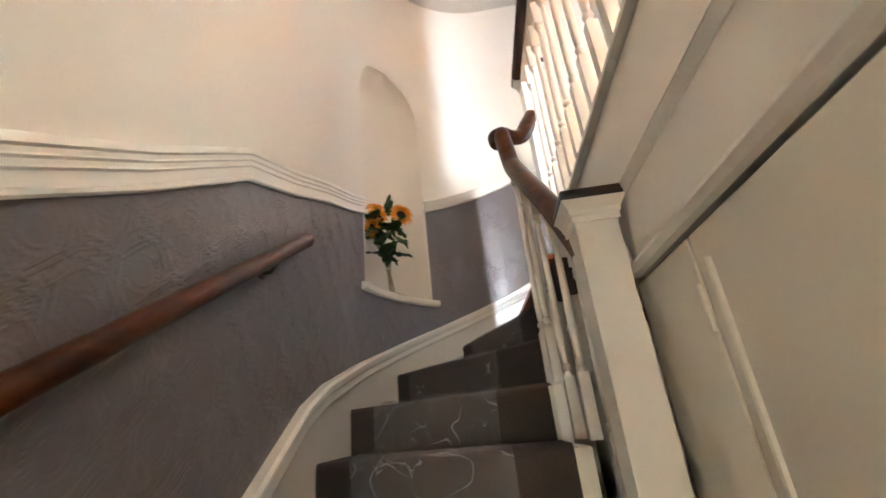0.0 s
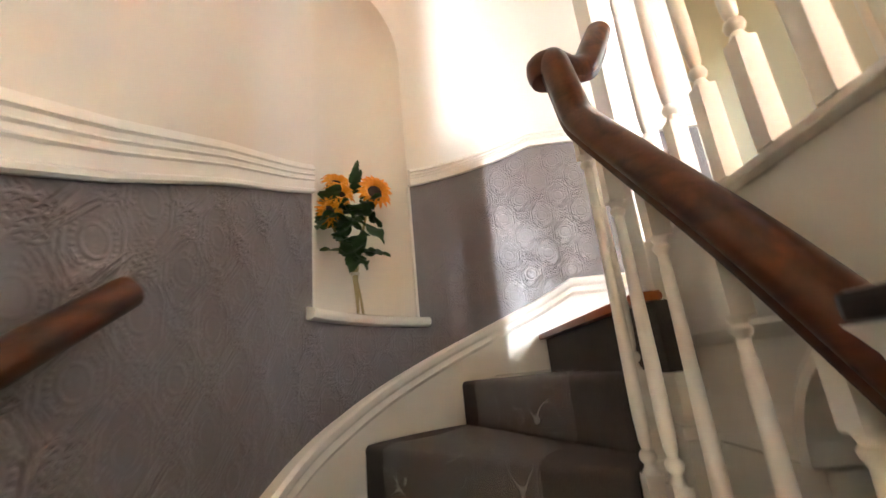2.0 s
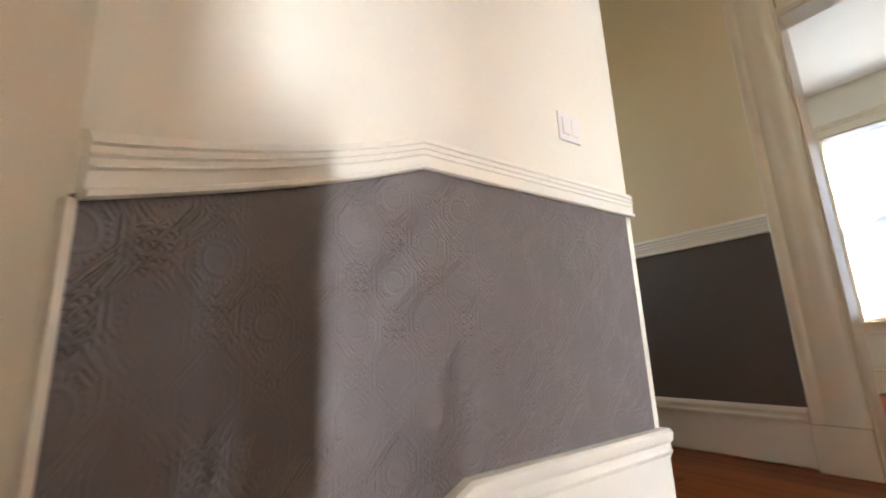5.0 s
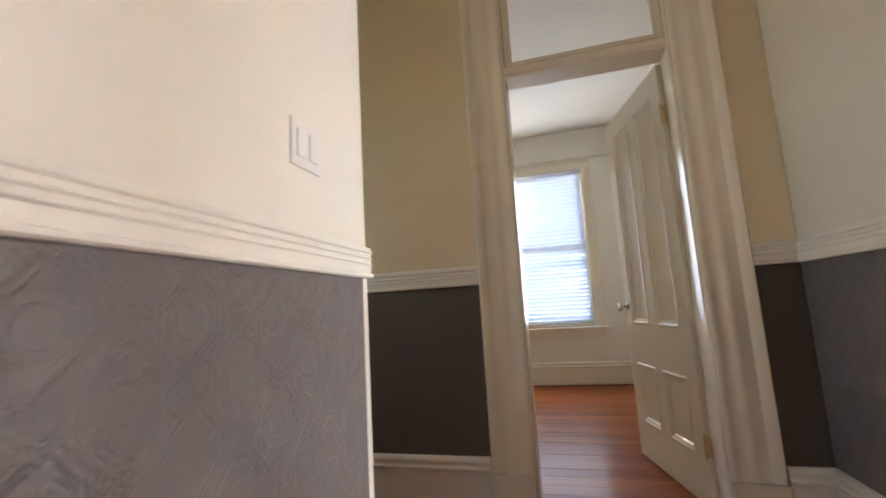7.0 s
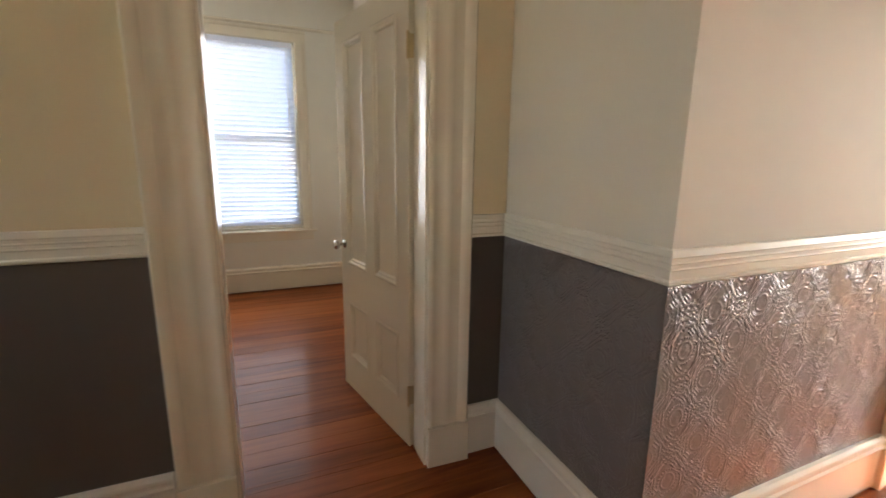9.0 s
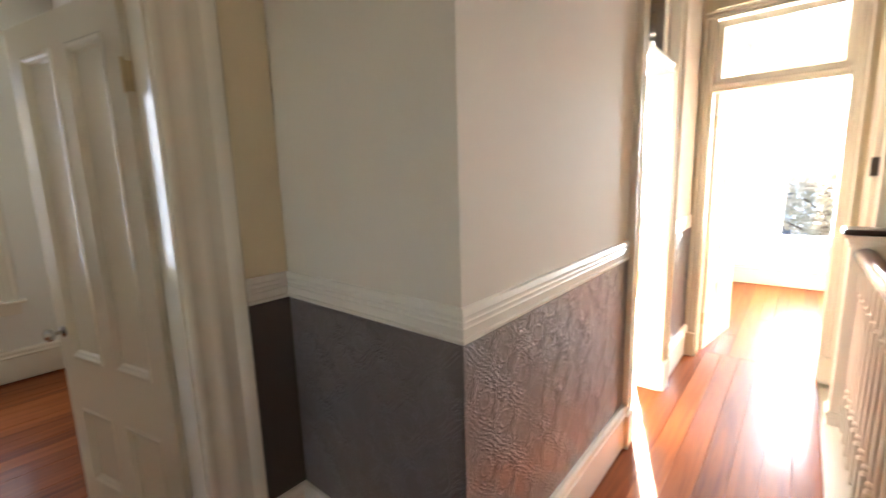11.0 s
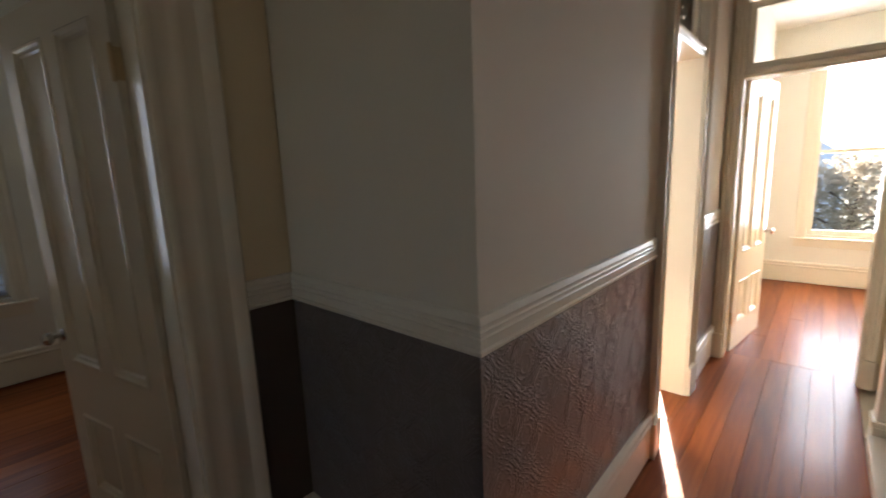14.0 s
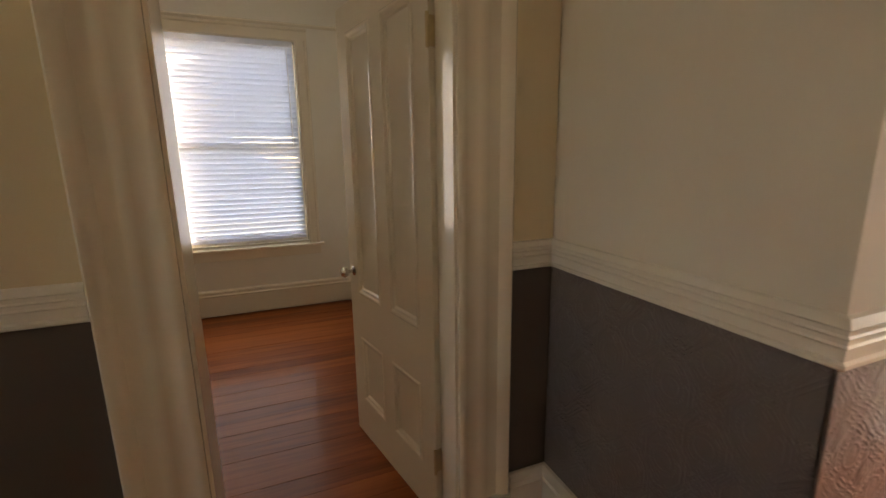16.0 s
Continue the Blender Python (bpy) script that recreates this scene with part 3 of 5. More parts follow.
# ---- stair ----
NOSE = [((-1.035, 1.47), (-0.97, 0.47)), ((-1.47, 1.36), (-1.03, 0.42)), ((-1.84, 0.985), (-1.09, 0.27)), ((-1.932, 0.47), (-1.115, 0.09)),
        ((-1.932, 0.10), (-1.10, -0.11)), ((-1.932, -0.20), (-1.08, -0.30))]
for k in range(6, 14):
    y_ = -0.50 - 0.255 * (k - 6)
    NOSE.append(((-1.932, y_), (-1.055 if k < 7 else -0.90, y_ - 0.04)))
stair = thing("staircase", "winding stair with dark brown carpet over white sides", "staircase", kind="structure")
RISE = 0.18
for k in range(1, 14):
    (o0, i0), (o1, i1) = NOSE[k], NOSE[k - 1]
    z = -RISE * k
    d = Vector((o0[0] - i0[0], o0[1] - i0[1])).normalized()
    fwd = Vector((d.y, -d.x))
    if fwd.y < 0 and k > 2:
        fwd = -fwd
    if k <= 2:
        fwd = Vector((-d.y, d.x)) if Vector((-d.y, d.x)).x > 0 else Vector((d.y, -d.x))
    # outer edge follows the curved string
    arc = []
    for j in range(1, 6):
        q = Vector(o0).lerp(Vector(o1), j / 6)
        if q.y > CY:
            q = Vector((CX, CY)) + (q - Vector((CX, CY))).normalized() * (RC - 0.03)
        arc.append(q)
    back = fwd * 0.03
    poly = [Vector(i0), Vector(o0), *arc, Vector(o1) + back, Vector(i1) + back]
    for name_, top, low, mt, lab, grow in (("tread_core", z - 0.012, z - RISE - 0.05, TRIM, "white painted stair side", 0.0), ("carpet", z, z - RISE - 0.004, CARPET, "dark brown pile carpet turned over the tread's edge", 0.018)):
        bm = bmesh.new()
        pts = [p.copy() for p in poly]
        pts[0] -= fwd * grow
        pts[1] -= fwd * grow
        if name_ == "carpet":
            pts[0] += d * 0.012
            pts[-1] += d * 0.012
        a = [bm.verts.new((p.x, p.y, top)) for p in pts]
        c = [bm.verts.new((p.x, p.y, low)) for p in pts]
        bm.faces.new(a)
        bm.faces.new(c[::-1])
        m_ = len(pts)
        sides = []
        for j in range(m_):
            sides.append(bm.faces.new((a[j], c[j], c[(j + 1) % m_], a[(j + 1) % m_])))
        if name_ == "carpet":
            e = [e for e in bm.edges if set(e.verts) == {a[0], a[1]}]
            bmesh.ops.bevel(bm, geom=e, offset=0.022, segments=4, profile=0.55, affect="EDGES")
        part(name_, bm, mt, stair, lab, name_ == "carpet")
    # clear film laid down the middle, hugging tread and riser
    A_, B_ = Vector(o0), Vector(i0)
    A1, B1 = Vector(o1), Vector(i1)
    bm = bmesh.new()
    rows = []
    rnd = random.Random(k)
    prof = [(1.0, 0.0045), (0.75, 0.005), (0.5, 0.005), (0.25, 0.006), (0.06, 0.006), (0.0, 0.0), (-0.01, -0.02), (-0.01, -0.06), (-0.01, -0.11), (-0.01, -0.165)]
    for t_, h_ in prof:
        row = []
        for j in range(15):
            u = 0.16 + 0.62 * j / 14 + 0.012 * math.sin(k * 2.1 + 9 * t_)
            f0, f1 = A_.lerp(B_, u), A1.lerp(B1, u)
            wob = rnd.uniform(0, 0.006) + 0.008 * max(0, math.sin(u * 23 + k)) ** 4
            if t_ > 0:
                q = f0.lerp(f1, t_ * 0.93)
                row.append(bm.verts.new((q.x, q.y, z + h_ + wob)))
            else:
                q = f0 - fwd * (0.024 + wob)
                row.append(bm.verts.new((q.x, q.y, z + h_ - 0.004)))
        rows.append(row)
    for a, c in zip(rows, rows[1:]):
        for j in range(14):
            bm.faces.new((a[j], a[j + 1], c[j + 1], c[j]))
    film = part("protective_film", bm, FILM, stair, "crumpled clear plastic film over the carpet", True)
    film.visible_shadow = False
# landing's edge: carpeted riser under a wooden nosing
bm = bmesh.new()
o0, i0 = Vector(NOSE[0][0]), Vector(NOSE[0][1])
d = (o0 - i0).normalized()
f_ = Vector((d.y, -d.x))
i0 = i0 - d * 0.14
for p, q, z0, z1, n0, n1 in ((i0, o0, -0.185, -0.024, -0.018, 0.05),):
    v = [(p + f_ * n0, z0), (q + f_ * n0, z0), (q + f_ * n1, z0), (p + f_ * n1, z0)]
    a = [bm.verts.new((w.x, w.y, z0)) for w, _ in v]
    c = [bm.verts.new((w.x, w.y, z1)) for w, _ in v]
    bm.faces.new(a[::-1]), bm.faces.new(c)
    for j in range(4):
        bm.faces.new((a[j], a[(j + 1) % 4], c[(j + 1) % 4], c[j]))
part("carpet", bm, CARPET, stair, "dark carpet on the top riser")
bm = bmesh.new()
tube(bm, [Vector((*(i0 - f_ * 0.022), -0.012)), Vector((*(o0 - f_ * 0.022), -0.012))], [(-0.03, -0.012), (0.022, -0.012), (0.028, -0.006), (0.028, 0.004), (0.022, 0.011), (-0.03, 0.011)])
part("nosing", bm, FLOOR, stair, "dark wooden nosing at the landing", True)
# white inner string under the ends of the treads
bm = bmesh.new()
for k in range(1, 8):
    i0, i1 = Vector(NOSE[k][1]), Vector(NOSE[k - 1][1])
    if (i1 - i0).length < 0.02:
        continue
    d = (i1 - i0).normalized()
    n_ = Vector((d.y, -d.x)) * 0.035
    z = -RISE * k - 0.014
    pts = [i0, i1, i1 + n_, i0 + n_]
    a = [bm.verts.new((p.x, p.y, z)) for p in pts]
    c = [bm.verts.new((p.x, p.y, LOW)) for p in pts]
    bm.faces.new(a), bm.faces.new(c[::-1])
    for j in range(4):
        bm.faces.new((a[j], c[j], c[(j + 1) % 4], a[(j + 1) % 4]))
part("inner_string", bm, WHITE, stair, "white painted inner string of the stair")

# ---- edge of the stairwell and the closet wall under it ----
AY, AR = -0.125, 0.185                  # the arch under the hall's edge
fascia = thing("stairwell_fascia", "white boards edging the stairwell over a small arch", "trim", kind="structure")
bm = bmesh.new()
arch = [(AY - AR * math.cos(math.pi * k / 16), -0.33 + AR * math.sin(math.pi * k / 16)) for k in range(17)]
cols_ = [(-2.12, -0.33), *arch, (0.36, -0.33)]
ga = [[bm.verts.new((x, y, z)) for x, z in ((XB - 0.004, 0.118), (XB - 0.004, zb), (-0.83, zb), (-0.83, 0.118))] for y, zb in cols_]
for r0, r1 in zip(ga, ga[1:]):
    for k in range(4):
        bm.faces.new((r0[k], r0[(k + 1) % 4], r1[(k + 1) % 4], r1[k]))
bm.faces.new(ga[0]), bm.faces.new(ga[-1][::-1])
part("board", bm, WHITE, fascia)
part("upper_board", boxes([(XB - 0.014, XB - 0.005, -1.98, 0.36, -0.10, 0.116)]), WHITE, fascia)
bm = bmesh.new()
av = [[bm.verts.new((XB - 0.004 - d, AY - (AR + w) * math.cos(math.pi * k / 16), -0.33 + (AR + w) * math.sin(math.pi * k / 16))) for w, d in ((0.0, 0.0), (0.0, 0.012), (0.014, 0.016), (0.026, 0.010), (0.03, 0.0))] for k in range(17)]
for r0, r1 in zip(av, av[1:]):
    for k in range(4):
        bm.faces.new((r0[k], r0[k + 1], r1[k + 1], r1[k]))
part("arch_moulding", bm, WHITE, fascia, "rounded moulding of the arch", True)
bm = bmesh.new()
mould(bm, [(XB - 0.004, 0.36, -0.135), (XB - 0.004, -2.12, -0.135)], [(0, 0.035), (0.008, 0.035), (0.016, 0.024), (0.012, 0.010), (0.004, 0.0), (0, 0.0)])
mould(bm, [(XB - 0.004, AY - AR - 0.03, -0.34), (XB - 0.004, -2.12, -0.34)], [(0, 0.0), (0.016, 0.004), (0.026, 0.018), (0.016, 0.034), (0.006, 0.042), (0, 0.046)])
structure("fascia_moulding", bm, WHITE, "white bead mouldings on the stairwell edge", "trim", True)
structure("trim_curb_top", boxes([(-0.940, -0.815, -1.98, 0.35, 0.118, 0.134)], 0.004), WHITE, "white curb under the balusters", "trim")
structure("wall_under_hall", boxes([(XB, -0.83, -5.2, -1.6, LOW, -0.24), (XB, -0.83, AY + AR, 0.36, LOW, -0.335), (XB, -0.83, 0.36, YN, LOW, -0.24), (XB, -0.83, -1.6, AY + AR, LOW, -1.9), (-0.60, -0.54, -1.6, 0.36, LOW, -0.24), (-0.83, -0.54, 0.36, 0.42, LOW, -0.24), (-0.83, -0.54, -1.66, -1.6, LOW, -0.24), (-0.83, -0.60, AY + AR, 0.36, -0.335, -0.24)]), CREAM, "cream wall under the hall", "wall")


def closet_door(y0, y1, z0, z1):
    """Painted flush closet door with a raised panel moulding on its west face."""
    ob = thing("closet_door", "cream painted panel door of the closet below the hall", "door", "closet doors", "structure")
    part("leaf", boxes([(XB, XB + 0.035, y0 + 0.003, y1 - 0.003, z0, z1)], 0.003), TRIM, ob)
    for a in ((y1 - 0.058,) if y1 < -0.5 else ()):
        bm = bmesh.new()
        extrude_section(bm, (XB, a, z0 + 0.1), (0, 1, 0), (-1, 0, 0), (0, 0, 1), z1 - z0 - 0.16, [(0, 0), (0.004, 0.006), (0.010, 0.008), (0.016, 0.004), (0.020, 0)])
        part("panel_moulding", bm, TRIM, ob)
    for z in (z1 - 0.14, z0 + 0.3):
        bm = bmesh.new()
        lathe(bm, [(0.005, -0.045), (0.007, -0.04), (0.007, 0.04), (0.005, 0.045)], XB - 0.006, y1, 8)
        h_ = part("hinge", bm, TRIM, ob, "painted-over butt hinge", True)
        h_.location.z = z
    return ob


closet_door(-1.60, -0.632, -1.90, -0.350)
closet_door(-0.628, AY - AR, -1.90, -0.350)


# ---- balustrades ----
def baluster_mesh(h):
    """Turned baluster of height h with square blocks at both ends."""
    bm = bmesh.new()
    w = 0.0165
    b0, b1 = 0.20, h - 0.13
    box(bm, -w, w, -w, w, 0, b0 - 0.014)
    lathe(bm, [(0.0175, b0 - 0.018), (0.009, b0 + 0.002), (0.0145, b0 + 0.008), (0.0165, b0 + 0.016), (0.0135, b0 + 0.024), (0.0085, b0 + 0.028), (0.0120, b0 + 0.040),
               (0.0142, b0 + 0.085), (0.0140, b0 + 0.14), (0.0128, b0 + 0.24), (0.0112, b0 + 0.36), (0.0098, b1 - 0.05), (0.0088, b1 - 0.022), (0.0135, b1 - 0.016), (0.015, b1 - 0.009), (0.010, b1 - 0.003), (0.017, b1 + 0.012)], seg=12)
    box(bm, -w, w, -w, w, b1 + 0.008, h)
    return bm


def newel(label, x0, x1, y0, y1, z0, ztop, cap, group=""):
    ob = thing("newel_post", label, "newel post", "newel posts")
    e = 0.0
    part("post", boxes([(x0, x1, y0, y1, z0, ztop - 0.085)], 0.004), WHITE, ob)
    bm = bmesh.new()
    prof = [(0.0, 0.0), (0.006, 0.0), (0.006, 0.014), (0.010, 0.020), (0.012, 0.032), (0.020, 0.048), (0.026, 0.058), (0.0, 0.058)]
    ring = [(x0, y0), (x0, y1), (x1, y1), (x1, y0)]
    rings = []
    for o, u in prof[1:-1]:
        zz = ztop - 0.088 + u
        rings.append([bm.verts.new((x + (-o if x == x0 else o), y + (-o if y == y0 else o), zz)) for x, y in ring])
    for a, c in zip(rings, rings[1:]):
        for j in range(4):
            bm.faces.new((a[j], a[(j + 1) % 4], c[(j + 1) % 4], c[j]))
    bm.faces.new(rings[0][::-1]), bm.faces.new(rings[-1])
    part("neck_moulding", bm, WHITE, ob, "white flared moulding under the cap")
    part("cap", boxes([(x0 - cap, x1 + cap, y0 - cap, y1 + cap, ztop - 0.029, ztop)], 0.009), DARKCAP, ob, "near-black stained wooden cap")
    bm = boxes([(x0 - 0.010, x1 + 0.010, y0 - 0.010, y1 + 0.010, z0, z0 + 0.17)], 0.004)
    box(bm, x0 - 0.016, x1 + 0.016, y0 - 0.016, y1 + 0.016, z0 + 0.172, z0 + 0.20, 0.006)
    part("plinth", bm, WHITE, ob)
    return ob


newel("white square newel post with a dark cap below the stair rail", -1.048, -0.938, -0.41, -0.305, -1.30, -0.105, 0.026)
newel("white square newel post with a dark cap beside the winders", -0.958, -0.850, 0.36, 0.468, -0.50, 1.10, 0.032)
newel("white square newel post with a dark cap by the hall wall", -0.953, -0.843, -2.11, -2.00, 0.0, 1.150, 0.032)

HRSEC = [(0.034 * math.cos(radians(a)), 0.002 + 0.033 * math.sin(radians(a))) for a in range(-18, 199, 12)]
HRSEC = [(u, v) for u, v in HRSEC[::-1]] + [(0.029, -0.013), (0.030, -0.019), (0.026, -0.028), (0.012, -0.030), (-0.012, -0.030), (-0.026, -0.028), (-0.030, -0.019), (-0.029, -0.013)]
rail_hall = thing("hall_balustrade", "white turned balusters under a dark mahogany rail", "balustrade")
bm = bmesh.new()
tube(bm, [Vector((-0.958, 0.355, 1.025)), Vector((-0.930, -0.8, 1.025)), Vector((-0.902, -2.0, 1.025))], [(u * 1.28, v) for u, v in HRSEC])
part("handrail", bm, MAHOG, rail_hall, "polished dark mahogany handrail", True)
bm = bmesh.new()
tube(bm, [Vector((-0.945, 0.355, 0.987)), Vector((-0.899, -2.0, 0.987))], [(-0.017, -0.009), (0.017, -0.009), (0.017, 0.009), (-0.017, 0.009)])
part("under_rail", bm, TRIM, rail_hall, "white fillet under the handrail")
one = None
for k in range(20):
    y_ = 0.255 - k * 0.1155
    if one is None:
        one = part("baluster", baluster_mesh(0.846), WHITE, rail_hall, "", True)
        ob = one
    else:
        ob = new("baluster", one.data)
        ob.parent = rail_hall
    ob.location = (-0.900 - 0.0145 * (y_ + 2.0), y_, 0.133)
    ob.rotation_euler.z = 0

rail_stair = thing("stair_balustrade", "white turned stair balusters under a mahogany rail with a scrolled end", "balustrade")
HR = smooth_path([(-1.010, -0.335, -0.262), (-1.035, -0.14, -0.020), (-1.07, 0.04, 0.195), (-1.095, 0.155, 0.335), (-1.105, 0.20, 0.40), (-1.112, 0.225, 0.49), (-1.118, 0.25, 0.58), (-1.110, 0.285, 0.616), (-1.065, 0.305, 0.604), (-1.02, 0.325, 0.622), (-0.975, 0.355, 0.70), (-0.935, 0.385, 0.775)], 7)
bm = bmesh.new()
tube(bm, HR, [(u * 1.1, v * 1.1) for u, v in HRSEC], (0, -0.3, 1))
part("handrail", bm, MAHOG, rail_stair, "polished mahogany rail with a steep ramp", True)
bm = bmesh.new()
lathe(bm, [(0.018, -0.036), (0.040, -0.034), (0.046, -0.02), (0.048, 0.0), (0.046, 0.016), (0.036, 0.028), (0.012, 0.033)], seg=24)
vol = part("scroll", bm, MAHOG, rail_stair, "round scroll at the rail's turn", True)
vol.location = (-1.128, 0.285, 0.600)
vol.scale = (1.15, 1.15, 1.1)
STB = []
for k, (y_, x_) in enumerate(((-0.20, -1.02), (-0.08, -1.043), (0.03, -1.068), (0.13, -1.088), (0.215, -1.10))):
    kk = next(j for j in range(1, 8) if NOSE[j][1][1] <= y_)
    zb = -RISE * kk
    zt = min(HR, key=lambda p: abs(p.y - y_) + (0 if p.z < 0.5 else 9)).z - 0.028
    ob = part("baluster", baluster_mesh(zt - zb), WHITE, rail_stair, "", True)
    ob.location = (x_, y_, zb)
ob = part("baluster", baluster_mesh(0.91), WHITE, rail_stair, "", True)
ob.location = (-1.045, 0.345, -0.36)

# grab rail on the stair's wall
grab = thing("grab_rail", "round dark mahogany rail on brackets along the stair wall", "handrail")
bm = bmesh.new()
gp = [Vector((XW + 0.058, -0.10 - 0.1 * k, 0.018 - 0.0660 * k)) for k in range(34)]
tube(bm, gp, circle(0.025, 16))
part("rail", bm, MAHOG, grab, "", True)
for y_ in (-0.30, -1.05, -1.8, -2.6):
    z_ = 0.018 + (y_ + 0.10) * 0.66
    bm = bmesh.new()
    tube(bm, [Vector((XW + 0.004, y_, z_ - 0.055)), Vector((XW + 0.035, y_, z_ - 0.055)), Vector((XW + 0.056, y_, z_ - 0.024))], circle(0.007, 8))
    br = part("bracket", bm, METAL, grab, "small metal wall bracket", True)
    bm = bmesh.new()
    lathe(bm, [(0.019, 0), (0.018, 0.004), (0.010, 0.006)], seg=12)
    ro = part("rose", bm, METAL, br)
    ro.matrix_local = pose(XW + 0.005, y_, z_ - 0.055, 0, 90, 0)

# ---- doorways ----
FLUTED = [(0, 0), (0, 0.019), (0.010, 0.023), (0.026, 0.021), (0.032, 0.0175), (0.064, 0.0175), (0.070, 0.020), (0.086, 0.0225), (0.102, 0.020), (0.108, 0.0175), (0.142, 0.0175), (0.150, 0.024), (0.166, 0.032), (0.184, 0.033), (0.190, 0.026), (0.190, 0)]


def doorway(name, label, plane, axis, out, a0, a1, th, bar, tr1, scale=1.0):
    """Casing, jamb, transom bar and transom sash of an opening from a0 to a1 in a wall; axis 0: the wall runs along x, 1: along y."""
    ob = thing(name, label, "doorway", kind="structure")
    CW = 0.19 * scale
    CAS = [(w * scale, d) for w, d in FLUTED]
    ac = Vector((1, 0, 0)) if axis == 0 else Vector((0, 1, 0))
    ot = Vector((0, out, 0)) if axis == 0 else Vector((out, 0, 0))

    def at(a, d, z):
        q = ac * a + Vector((0, 0, z))
        if axis == 0:
            q.y = plane + out * d
        else:
            q.x = plane + out * d
        return q

    for a, sg, lab in ((a0 + 0.008, -1, "casing"), (a1 - 0.008, 1, "casing")):
        bm = bmesh.new()
        extrude_section(bm, at(a, 0.0, 0.19), ac * sg, ot, (0, 0, 1), tr1 - 0.19 - 0.008, CAS)
        extrude_section(bm, at(a, 0.0, 0.002), ac * sg, ot, (0, 0, 1), 0.186, [(0, 0), (0, 0.034), (CW, 0.042), (CW + 0.004, 0.036), (CW + 0.004, 0)])
        part("casing", bm, TRIM, ob, "fluted white casing", True)
    bm = bmesh.new()
    extrude_section(bm, at(a0 - CW + 0.008, 0.0, tr1 - 0.008), Vector((0, 0, 1)), ot, ac, a1 - a0 + 2 * CW - 0.016, [(w * 0.75, d) for w, d in CAS])
    extrude_section(bm, at(a0 - CW - 0.015, 0.0, tr1 + 0.136), Vector((0, 0, 1)), ot, ac, a1 - a0 + 2 * CW + 0.03, [(0, 0), (0, 0.036), (0.012, 0.046), (0.03, 0.05), (0.036, 0.058), (0.046, 0.058), (0.05, 0)])
    part("head_casing", bm, TRIM, ob, "moulded white head casing", True)
    bm = bmesh.new()
    for s0, s1 in ((a0, a0 + 0.018), (a1 - 0.018, a1)):
        e0, e1 = at(s0, 0.006, 0.001), at(s1, -th - 0.006, tr1)
        box(bm, min(e0.x, e1.x), max(e0.x, e1.x), min(e0.y, e1.y), max(e0.y, e1.y), e0.z, e1.z)
    e0, e1 = at(a0, 0.006, tr1 - 0.018), at(a1, -th - 0.006, tr1)
    part("jamb", bm, TRIM, ob, "white painted jamb lining")
    bm = bmesh.new()
    extrude_section(bm, at(a0 + 0.018, -th - 0.004, bar), ot, Vector((0, 0, 1)), ac, a1 - a0 - 0.036, [(0, 0), (th + 0.004, 0), (th + 0.012, 0.010), (th + 0.008, 0.02), (th + 0.016, 0.032), (th + 0.016, 0.046), (th + 0.004, 0.056), (0, 0.056)])
    part("transom_bar", bm, TRIM, ob, "moulded transom bar", True)
    bm = bmesh.new()
    for s0, s1, z0, z1 in ((a0 + 0.018, a0 + 0.055, bar + 0.058, tr1 - 0.018), (a1 - 0.055, a1 - 0.018, bar + 0.058, tr1 - 0.018), (a0 + 0.055, a1 - 0.055, bar + 0.058, bar + 0.095), (a0 + 0.055, a1 - 0.055, tr1 - 0.06, tr1 - 0.018)):
        e0, e1 = at(s0, -0.03, z0), at(s1, -0.065, z1)
        box(bm, min(e0.x, e1.x), max(e0.x, e1.x), min(e0.y, e1.y), max(e0.y, e1.y), z0, z1, 0.003)
    sash = part("transom_sash", bm, TRIM, ob)
    e0, e1 = at(a0 + 0.05, -0.045, bar + 0.09), at(a1 - 0.05, -0.049, tr1 - 0.055)
    g = part("pane", boxes([(min(e0.x, e1.x), max(e0.x, e1.x), min(e0.y, e1.y), max(e0.y, e1.y), e0.z, e1.z)]), GLASS, sash, "clear transom glass")
    g.visible_shadow = False
    return ob


doorway("doorway_back_room", "white cased doorway with a glazed transom to the back room", XD, 1, -1, DW0, DW1, TH, DH, TR1)
doorway("doorway_side_room", "white cased doorway with a transom to the sunlit side room", 0.0, 1, -1, SD0, SD1, TH, DH - 0.02, TR1, 0.66)
doorway("doorway_front_room", "white cased doorway with a glazed transom at the hall's end", YS, 0, 1, FD0, FD1, TH, DH - 0.045, TR1 - 0.06, 0.36)


